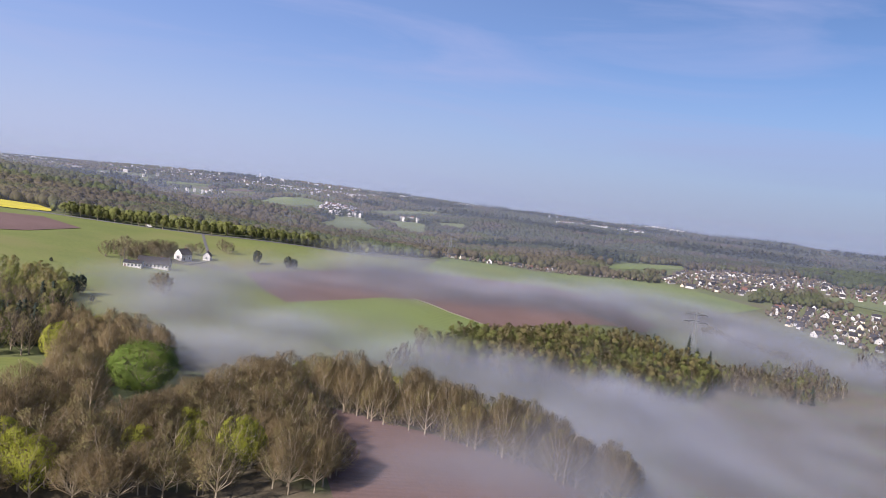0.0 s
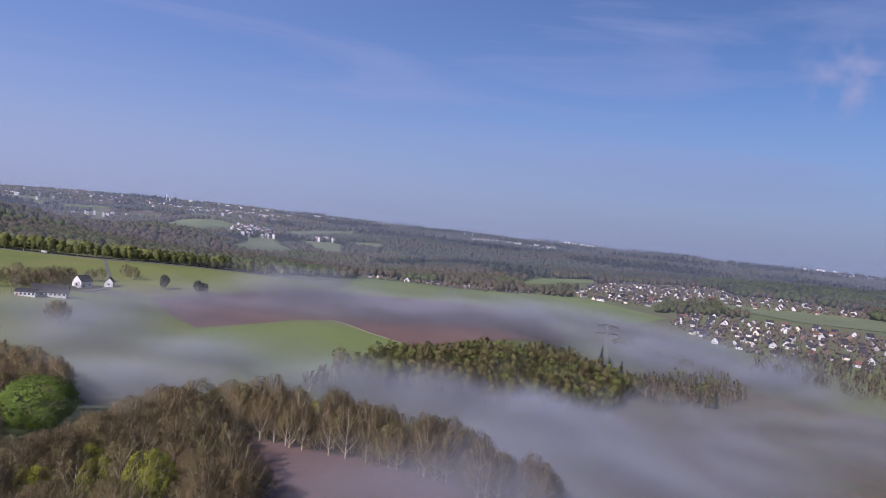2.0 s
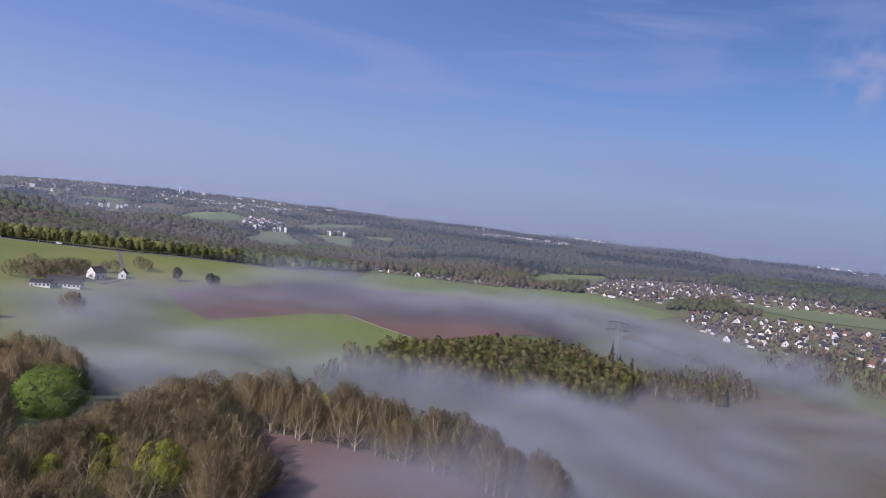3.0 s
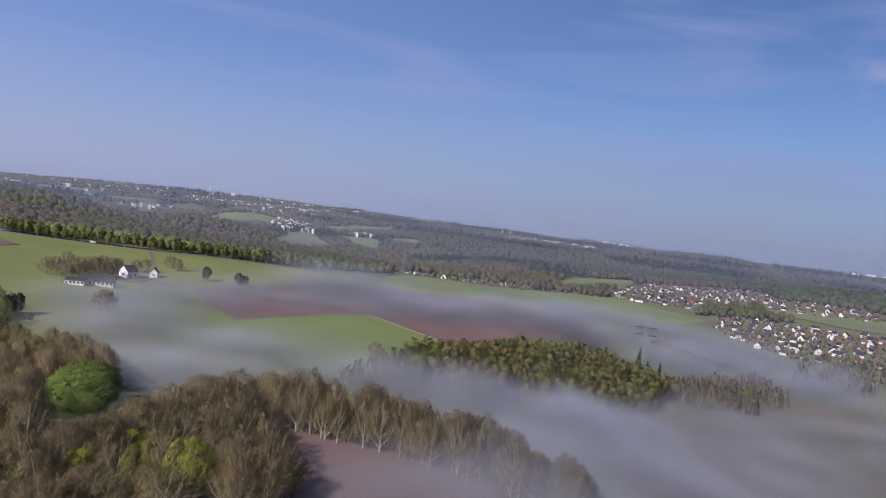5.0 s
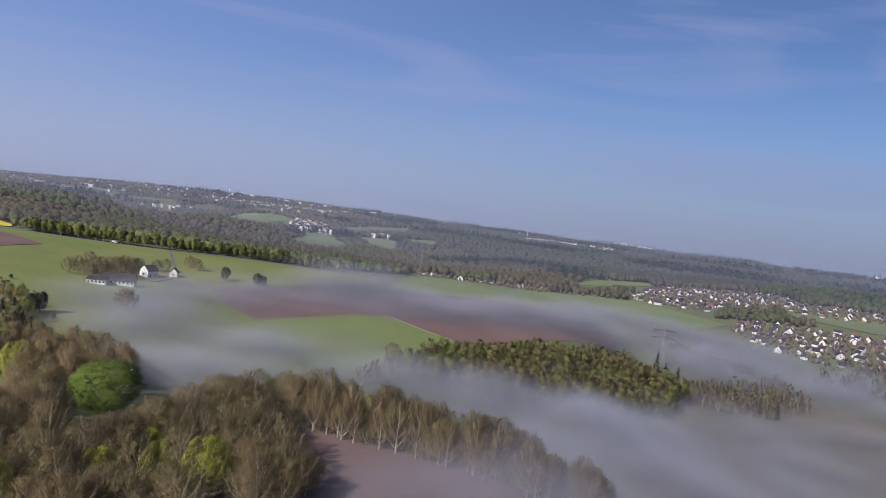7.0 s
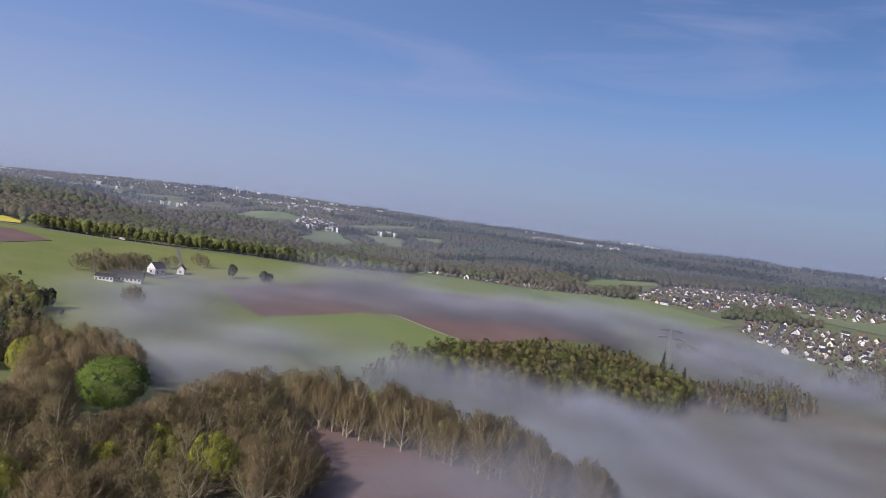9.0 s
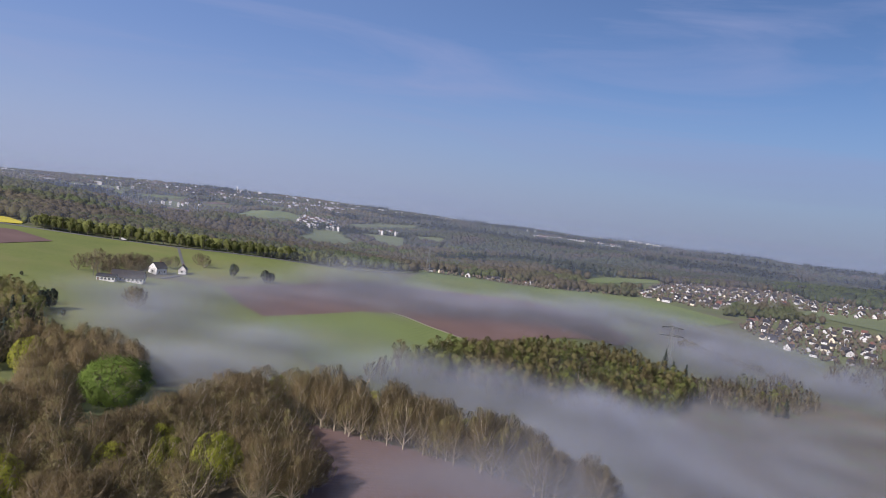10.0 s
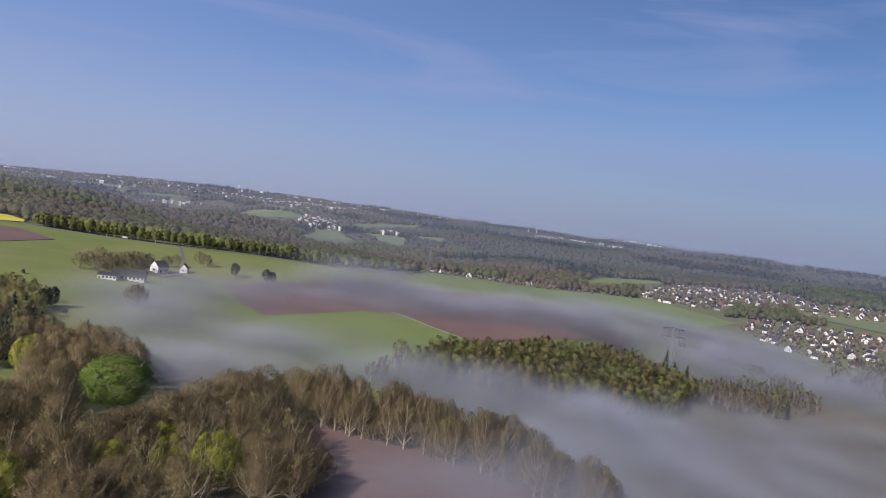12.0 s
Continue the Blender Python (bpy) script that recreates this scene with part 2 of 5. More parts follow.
def mist_material(name, colour, full, scale, low, high, detail, stretch, least):
    """Thin sunlit droplets: light passes by share of the mesh's own density and of drifting noise."""
    m, n, l = tree_nodes(name)
    out = n.new("ShaderNodeOutputMaterial")
    geo, mp, tex = n.new("ShaderNodeNewGeometry"), n.new("ShaderNodeMapping"), n.new("ShaderNodeTexNoise")
    mp.inputs["Scale"].default_value = stretch
    tex.inputs["Scale"].default_value, tex.inputs["Detail"].default_value = scale, detail
    tex.inputs["Roughness"].default_value = 0.55
    l.new(geo.outputs["Position"], mp.inputs["Vector"])
    l.new(mp.outputs["Vector"], tex.inputs["Vector"])
    rng = n.new("ShaderNodeMapRange")
    rng.inputs["From Min"].default_value, rng.inputs["From Max"].default_value = low, high
    rng.inputs["To Min"].default_value = least
    l.new(tex.outputs["Fac"], rng.inputs["Value"])
    att = n.new("ShaderNodeAttribute")
    att.attribute_name = "mist_share"
    mul = n.new("ShaderNodeMath")
    mul.operation = "MULTIPLY"
    l.new(rng.outputs["Result"], mul.inputs[0])
    l.new(att.outputs["Fac"], mul.inputs[1])
    mul2 = n.new("ShaderNodeMath")
    mul2.operation = "MULTIPLY"
    mul2.inputs[1].default_value = full
    l.new(mul.outputs["Value"], mul2.inputs[0])
    dif, tra, both = n.new("ShaderNodeBsdfDiffuse"), n.new("ShaderNodeBsdfTranslucent"), n.new("ShaderNodeMixShader")
    dif.inputs["Color"].default_value = tra.inputs["Color"].default_value = (*colour, 1)
    both.inputs["Fac"].default_value = 0.69
    level = n.new("ShaderNodeCombineXYZ")  # droplets scatter alike whatever the slope below
    level.inputs["Z"].default_value = 1.0
    l.new(level.outputs["Vector"], dif.inputs["Normal"])
    l.new(level.outputs["Vector"], tra.inputs["Normal"])
    clear, mx = n.new("ShaderNodeBsdfTransparent"), n.new("ShaderNodeMixShader")
    l.new(dif.outputs["BSDF"], both.inputs[1])
    l.new(tra.outputs["BSDF"], both.inputs[2])
    l.new(mul2.outputs["Value"], mx.inputs["Fac"])
    l.new(clear.outputs["BSDF"], mx.inputs[1])
    l.new(both.outputs["Shader"], mx.inputs[2])
    l.new(mx.outputs["Shader"], out.inputs["Surface"])
    return m


M_MIST = mist_material("valley_mist", (0.635, 0.655, 0.735), 0.205, 0.013, 0.34, 0.68, 3.5, (0.75, 1.0, 1.5), 0.32)
M_HAZE = mist_material("distant_haze", (0.54, 0.60, 0.80), 0.20, 0.002, 0.0, 0.6, 2.0, (1, 1, 1), 0.45)

# ================= terrain =================
def at(bearing, distance):
    """A place on the plan by bearing from the hover point (clockwise from +y) and distance."""
    return distance * math.sin(radians(bearing)), distance * math.cos(radians(bearing))


SPOTS = [  # bearing, distance, height: the near slopes and the misty valley
    (-17, 118, 28), (-30, 110, 30), (-26, 218, 32), (-33, 250, 33), (-8.7, 192, 28), (-2.4, 199, 27.5), (8.4, 191, 25),
    (14, 200, 20), (-14, 412, 27), (-5, 485, 24.5), (3.2, 420, 22), (7, 359, 21), (14, 520, 19),
    (-24.4, 482, 32), (-22.7, 541, 32), (-22, 691, 40), (-31.5, 715, 45), (-13.3, 718, 35), (-8, 740, 29), (-33, 590, 42),
    (1.8, 996, 16), (7.4, 991, 14), (16.7, 1116, 11), (24, 975, 8), (18.3, 1358, 25), (12.9, 1206, 22)]
SPOTS_B = [  # the village slope, the valley to the right, the hills behind
    (25.4, 938, 8), (34, 885, 14), (28.3, 822, 2), (34.3, 796, 6), (28.6, 1144, 22), (33.9, 1216, 31), (22, 1420, 27), (28, 1400, 34), (33.5, 1350, 41), (-10, 1120, 14), (-3, 1150, 5), (-22, 1300, 28), (19.8, 590, -4),
    (21.3, 650, 6), (26, 640, -14), (30, 500, -16), (20, 400, 2), (36, 350, -10), (20, 250, 13), (-36, 1000, 50)]
RIDGES = [  # wooded crests one behind the other, and the dips between them
    (-36, 1350, 66), (-33, 1350, 63), (-30.3, 1350, 58), (-26.5, 1350, 50), (-23.2, 1350, 27), (-30, 1900, 30), (-25, 1800, 18), (-21, 1500, 29), (-18.2, 1500, 40),
    (-15.9, 1500, 33), (-13, 1500, 19), (-10, 1500, -6), (-20, 1120, 24), (-24, 2200, 10), (-19, 2200, 8), (-10.8, 2250, -10), (-4.1, 2250, 1),
    (-16.9, 2800, 19), (-14.7, 2800, 36), (-12.4, 2800, 27), (-2.3, 2500, 12), (0.6, 2500, 27), (5.5, 2500, 34), (10.2, 2500, 33), (14.9, 2500, 35), (19.3, 2500, 38),
    (23.5, 2500, 39), (27.5, 2500, 32), (32.7, 2500, 20), (3, 1550, 2), (10, 1650, 8), (17, 1800, 16), (25, 1850, 28), (33, 1850, 34), (10, 3100, 30), (20, 3100, 34), (10.2, 3600, 46), (15, 3600, 47), (21, 3600, 56), (25.5, 3600, 57)]
RIM = [(-180, 60), (-120, 60), (-70, 62), (-34, 60), (-24, 88), (-18, 97), (-8, 92), (4, 77), (16, 56), (27, 46), (34, 48), (70, 60), (120, 60)]
BEHIND = [(180, 60, 34), (90, 250, 20), (-90, 250, 42), (180, 500, 44), (140, 1500, 40), (-140, 1500, 45), (90, 1500, 30), (-80, 1500, 50), (0, 5, 31)]
spots = SPOTS + SPOTS_B + RIDGES + BEHIND + [(b, 4650, h) for b, h in RIM] + [(-24, 3600, 48), (-8, 3600, 44), (34, 3600, 36)]
spot_xyz = np.array([(*at(b, d), h) for b, d, h in spots])


def kernel(r2):
    return 0.5 * r2 * np.log(r2 + 1e-9)


SCALE = 1000.0
sp = spot_xyz[:, :2] / SCALE
k = kernel(((sp[:, None] - sp[None]) ** 2).sum(-1)) + np.eye(len(sp)) * 2e-5
pl = np.column_stack([np.ones(len(sp)), sp])
system = np.block([[k, pl], [pl.T, np.zeros((3, 3))]])
weights = np.linalg.solve(system, np.concatenate([spot_xyz[:, 2], np.zeros(3)]))


def heights(xy):
    """Ground heights for an array of places."""
    q = np.asarray(xy, float) / SCALE
    out = np.empty(len(q))
    for i in range(0, len(q), 20000):
        c = q[i:i + 20000]
        out[i:i + 20000] = kernel(((c[:, None] - sp[None]) ** 2).sum(-1)) @ weights[:-3] + weights[-3] + c @ weights[-2:]
    x, y = q[:, 0] * SCALE, q[:, 1] * SCALE
    far = np.clip((np.hypot(x, y) - 1100) / 1500, 0, 1)
    out += far * (3.5 * np.sin(x / 310 + 1.3) * np.sin(y / 270 + x / 900) + 3 * np.sin(x / 130 - y / 210))
    out += 0.5 * np.sin(x / 37) * np.sin(y / 45 + 1)
    return out


def ground_at(x, y):
    return float(heights([(x, y)])[0])


def mesh_object(name, verts, faces, material, parent=None, smooth=False):
    me = bpy.data.meshes.new(name)
    verts = np.asarray(verts, np.float32)
    me.from_pydata(verts.tolist(), [], faces if isinstance(faces, list) else faces.tolist())
    me.materials.append(material)
    if smooth:
        me.polygons.foreach_set("use_smooth", np.ones(len(me.polygons), bool))
    ob = new(name, me)
    ob.parent = parent
    return ob


def part(name, bm, material, parent, label=""):
    me = bpy.data.meshes.new(name)
    bm.to_mesh(me)
    bm.free()
    me.materials.append(material)
    ob = new(name, me)
    ob.parent = parent
    return tagged(ob, label)


def thing(name, label, category, group="", kind=""):
    return tagged(new(name), label, category, group, kind)


bearings = np.concatenate([np.arange(-60, 60, 0.5), np.arange(60, 300, 4.0)])
rings = np.concatenate([[0.0], 12 * np.exp(np.arange(0, math.log(4960 / 12) + 0.02, 0.024))])
bb, rr = np.meshgrid(np.radians(bearings), rings[1:])
gx, gy = (rr * np.sin(bb)).ravel(), (rr * np.cos(bb)).ravel()
gv = np.column_stack([gx, gy, heights(np.column_stack([gx, gy]))])
nb, nr = len(bearings), len(rings) - 1
i, j = np.meshgrid(np.arange(nr - 1), np.arange(nb), indexing="ij")
j2 = (j + 1) % nb
gf = np.stack([i * nb + j, i * nb + j2, (i + 1) * nb + j2, (i + 1) * nb + j], -1).reshape(-1, 4)[:, ::-1]
gv = np.vstack([gv, [[0, 0, ground_at(0, 0)]]])
faces = gf.tolist() + [[len(gv) - 1, (b + 1) % nb, b] for b in range(nb)]
ground = mesh_object("ground", gv, faces, M_GROUND, smooth=True)
tagged(ground, "rolling rough grassland and leaf-strewn woodland floor", "ground", kind="structure")

# ================= fields =================
FIELDS = []


def inside(poly, x, y, margin=0.0):
    """True where the places lie in the convex outline (either turning sense)."""
    ok = np.ones(len(x), bool)
    c = np.mean(poly, axis=0)
    for (ax, ay), (bx, by) in zip(poly, poly[1:] + poly[:1]):
        nx, ny = by - ay, ax - bx
        s = math.hypot(nx, ny)
        if (c[0] - ax) * nx + (c[1] - ay) * ny < 0:
            nx, ny = -nx, -ny
        ok &= ((x - ax) * nx + (y - ay) * ny) / s > -margin
    return ok


def hull(points):
    """The convex outline round plan places."""
    def half(seq):
        out = []
        for p in seq:
            while len(out) > 1 and (out[-1][0] - out[-2][0]) * (p[1] - out[-2][1]) - (out[-1][1] - out[-2][1]) * (p[0] - out[-2][0]) <= 0:
                out.pop()
            out.append(p)
        return out[:-1]

    pts = sorted(set(points))
    return half(pts) + half(pts[::-1])


def draped(name, poly, material, lift=0.35, cell=None):
    """A sheet over the ground within a convex outline of plan places."""
    xs, ys = [p[0] for p in poly], [p[1] for p in poly]
    cell = cell or max(4.0, max(max(xs) - min(xs), max(ys) - min(ys)) / 70)
    bm = bmesh.new()
    nx, ny = int((max(xs) - min(xs)) / cell) + 2, int((max(ys) - min(ys)) / cell) + 2
    vs = [[bm.verts.new((min(xs) - cell / 2 + a * cell, min(ys) - cell / 2 + b * cell, 0)) for b in range(ny + 1)] for a in range(nx + 1)]
    for a in range(nx):
        for b in range(ny):
            bm.faces.new((vs[a][b], vs[a + 1][b], vs[a + 1][b + 1], vs[a][b + 1]))
    c = np.mean(poly, axis=0)
    for (ax, ay), (bx, by) in zip(poly, poly[1:] + poly[:1]):
        n = Vector((by - ay, ax - bx, 0)).normalized()
        if (c[0] - ax) * n.x + (c[1] - ay) * n.y > 0:
            n = -n
        bmesh.ops.bisect_plane(bm, geom=bm.verts[:] + bm.edges[:] + bm.faces[:], plane_co=(ax, ay, 0), plane_no=n, clear_outer=True)
    hs = heights([(v.co.x, v.co.y) for v in bm.verts])
    for v, h in zip(bm.verts, hs):
        v.co.z = h + lift
    for f in bm.faces:
        f.smooth = True
    return part(name, bm, material, None)


def field(name, corners, material, label, category="field", lift=0.35, wood_free=True):
    poly = hull([at(*c) for c in corners])
    ob = tagged(draped(name, poly, material, lift), label, category, kind="structure")
    if wood_free:
        FIELDS.append(poly)
    return ob


# corners: bearing, distance
field("ploughed_field", [(-12.2, 218), (-9.4, 214), (-2.4, 204), (8.4, 197), (13, 192), (18, 110), (-4, 110), (-7, 160), (-9.5, 186)], M_SOIL, "bare reddish-brown ploughed field under thin mist beside the wood")
field("meadow_field", [(-24, 255), (-30, 310), (-31, 470), (-26, 520), (-17.9, 515), (-14.3, 410), (-10, 290), (-10, 245), (-18, 235)], M_GRASS, "green young grass field sloping below the farm", lift=0.3)
field("meadow_field", [(-14.4, 411), (-13, 320), (-6, 285), (-1, 322), (3.2, 400), (3.2, 427), (-0.3, 453), (-3.4, 488), (-6.3, 479), (-11, 430)], M_CROP, "bright green crop field between mist and ploughed soil", lift=0.45)
field("ploughed_field", [(-17.9, 515), (-16.1, 447), (-14.3, 413), (-11, 432), (-6.3, 481), (-3.6, 490), (-3.6, 625), (-8.5, 600)], M_SOIL, "reddish-brown ploughed field half covered by mist")
field("ploughed_field", [(-3.6, 490), (-0.3, 455), (3.2, 430), (13.6, 520), (17, 625), (8, 680), (-3.6, 625)], M_SOIL, "long reddish-brown ploughed field under the mist", lift=0.4)
field("meadow_field", [(-45, 330), (-45, 545), (-28, 535), (-26, 515), (-30, 335)], M_GRASS, "dewy green pasture between wood and farm", lift=0.25)
field("meadow_field", [(-42, 540), (-45, 760), (-31.5, 706), (-21.2, 686), (-20.7, 545), (-28, 530)], M_GRASS, "sunlit green meadow between the farm and the tree-lined road", lift=0.3)
field("meadow_field", [(-21.0, 540), (-21.6, 684), (-13.3, 710), (-7.5, 735), (-3.6, 690), (-8.5, 605), (-17.9, 517)], M_GRASS, "sunlit yellowish-green meadow below the tree-lined road", lift=0.32)
field("ploughed_field", [(-42, 540), (-44, 680), (-32.6, 676), (-30.1, 628), (-33.5, 578)], M_SOIL, "reddish bare field at the top of the meadow", lift=0.6)
field("rape_field", [(-42, 740), (-44, 900), (-33.0, 810), (-32.0, 755), (-32.2, 735), (-34, 722)], M_RAPE, "bright yellow flowering rape field behind the road", lift=0.6)
field("meadow_field", [(-2.2, 930), (-2.8, 1070), (2.0, 1060), (2.3, 960)], M_CROP, "small bright green meadow behind the hamlet", lift=0.6)
field("meadow_field", [(6.5, 940), (10.7, 1010), (13.5, 1065), (17, 1090), (20, 1045), (24.4, 960), (22, 850), (12, 760)], M_CROP, "green field rising from the mist to the village", lift=0.5)
field("meadow_field", [(12.0, 1150), (14.0, 1270), (18.2, 1390), (18.3, 1300), (14.5, 1180)], M_CROP, "bright green meadow above the village edge", lift=0.7)
field("meadow_field", [(28, 1130), (30.8, 1190), (39, 1130), (40, 1010), (34, 1020), (30, 1090)], M_PALE, "dull green meadow between the two rows of houses", lift=0.6)
field("meadow_field", [(16, 560), (16.3, 620), (19.9, 640), (23, 655), (26.3, 668), (25, 640), (20.9, 600), (17.4, 535)], M_PALE, "pale green pasture around the pylon in thin mist", lift=0.4)
field("meadow_field", [(-44, 190), (-44, 255), (-33, 252), (-31.7, 238), (-32.2, 205)], M_GRASS, "small green clearing in the wood", lift=0.3)
field("meadow_field", [(-30, 196), (-28.5, 214), (-22.2, 240), (-20.5, 238), (-21.5, 205), (-25, 190)], M_PALE, "mown grass strip beside the bright beech", lift=0.3)
field("wood_floor", [(-46, 100), (-46, 175), (-33, 172), (-22, 196), (-12.2, 216), (-9.8, 188), (-7.2, 160), (-4.2, 110)], M_LITTER, "brown leaf litter beneath the bare trees", "ground", 0.25, False)
field("wood_floor", [(-12.2, 212), (-2.4, 203), (8.4, 196), (20, 186), (21, 202), (8, 216), (-2, 228), (-12, 232)], M_LITTER, "brown leaf litter under the tall edge trees", "ground", 0.28, False)
field("wood_floor", [(-31.4, 186), (-32, 300), (-28, 286), (-24, 262), (-22.5, 240), (-28.2, 234), (-28.3, 214)], M_LITTER, "leaf litter in the wood behind the beech", "ground", 0.27, False)
field("meadow_field", [(-3.4, 640), (8, 692), (16.8, 640), (21, 800), (12, 800), (6.5, 935), (-1.5, 925)], M_CROP, "green field under the long mist bank", lift=0.3)
# leaf-litter colour laid here only to darken the valley seen through the mist
field("wood_floor", [(19, 205), (42, 170), (42, 640), (31, 655), (24, 560), (21.5, 470), (20, 300)], M_LITTER, "dark brown sheet added to darken the valley floor in the mist", "ground", 0.3, False)
# far fields
field("meadow_field", [(-13.2, 1560), (-10.8, 2408), (-9.0, 2480), (-7.2, 1867), (-9.3, 1705), (-11.7, 1560)], M_PALE, "dull blue-green pasture on the far slope", lift=1.2)
field("meadow_field", [(-7.0, 2500), (-4.2, 2470), (-3.3, 2218), (-3.35, 1991), (-4.5, 1905), (-5.8, 2154)], M_PALE, "far pasture beside a hedge", lift=1.2)
field("meadow_field", [(-17.3, 2679), (-16.0, 2889), (-13.8, 3020), (-12.0, 2747), (-12.3, 2661), (-17.3, 2520)], M_CROP, "bright green hilltop field far off", lift=1.5)
field("meadow_field", [(-26.1, 2875), (-24.9, 2776), (-24.1, 2108), (-24.5, 1900), (-25.9, 2600)], M_PALE, "far dull green fields beneath the pylons", lift=1.2)
field("meadow_field", [(-23.1, 2927), (-22.5, 3099), (-21.1, 3109), (-21.7, 2971)], M_PALE, "far pale green field among woods", lift=1.2)
field("ploughed_field", [(-23.1, 2278), (-22.5, 2850), (-20.6, 2786), (-21.2, 2372)], M_SOIL, "far brown field on a slope", lift=1.5)
field("meadow_field", [(-23.9, 2006), (-22.4, 2100), (-19.5, 2600), (-21.6, 1900), (-22.8, 1850)], M_PALE, "far pale pasture beside a copse", lift=1.2)
field("meadow_field", [(-8.1, 2791), (-2.4, 3321), (-2.6, 3075), (-7.1, 2741)], M_PALE, "far dull green strip of pasture", lift=1.2)
field("meadow_field", [(-2.5, 2500), (0.2, 2301), (-0.3, 2204), (-2.0, 2284)], M_PALE, "narrow far green field on a slope", lift=1.2)
for b0, b1, d0, d1, m, text in ((-34, -31, 3250, 3400, M_PALE, "far pale strip field left of the pylons"), (-27, -21, 3250, 3420, M_CROP, "far green strip field beyond the pylons"), (-16, -10, 3300, 3460, M_PALE, "far pasture in front of the town"),
                                (-30, -25, 3600, 3780, M_PALE, "far pale field near the skyline"), (-20, -17.5, 3150, 3260, M_SOIL, "far brown field below the town")):
    field("meadow_field", [(b0, d0), (b0 + 1, d1), (b1, d1 - 20), (b1 - 0.8, d0 + 10)], m, text, lift=1.5)

# ================= roads =================
def strip(name, line, width, material, label, lift=0.8):
    """A road along plan places, lying on the ground."""
    pts = [Vector((*p, 0)) for p in line]
    fine = []
    for a, b in zip(pts, pts[1:]):
        steps = max(1, int((b - a).length / 12))
        fine += [a.lerp(b, s / steps) for s in range(steps)]
    fine.append(pts[-1])
    bm = bmesh.new()
    rows = []
    for q, p in enumerate(fine):
        d = (fine[min(q + 1, len(fine) - 1)] - fine[max(q - 1, 0)]).normalized()
        side = Vector((-d.y, d.x, 0)) * width / 2
        rows.append([bm.verts.new((c.x, c.y, ground_at(c.x, c.y) + z)) for c, z in ((p + side * 1.15, 0.05), (p + side, lift), (p - side, lift), (p - side * 1.15, 0.05))])
    for a, b in zip(rows, rows[1:]):
        for c in range(3):
            bm.faces.new((a[c], a[c + 1], b[c + 1], b[c]))
    bmesh.ops.recalc_face_normals(bm, faces=bm.faces[:])
    return tagged(part(name, bm, material, None), label, "road", kind="structure")


ROAD = [at(-38, 760), at(-31.5, 712), at(-26, 694), at(-22, 689), at(-17.9, 702), at(-13.3, 716), at(-9, 738), at(-5, 780), at(-1, 880)]
strip("road", ROAD, 3.6, M_ROAD, "narrow grey country road along the row of trees", 0.55)
strip("farm_track", [at(-21.4, 688), at(-21.1, 620), at(-20.6, 552), at(-22.5, 520)], 2.4, M_ROAD, "grey farm track from the road down to the farm", 0.5)

strip("field_path", [at(-3.6, 489), at(-2.6, 482), at(-0.3, 454.5), at(3.2, 429)], 0.8, M_PALEPATH, "pale worn path between the crop and the ploughed soil", 0.7)

# ================= trees =================
rnd = random.Random(5)


def soft_normals(me, n):
    """Give each point of a mesh its own shading direction."""
    n = n / (np.linalg.norm(n, axis=1, keepdims=True) + 1e-9)
    att = me.attributes.new("custom_normal", "FLOAT_VECTOR", "POINT")
    att.data.foreach_set("vector", n.astype(np.float32).ravel())


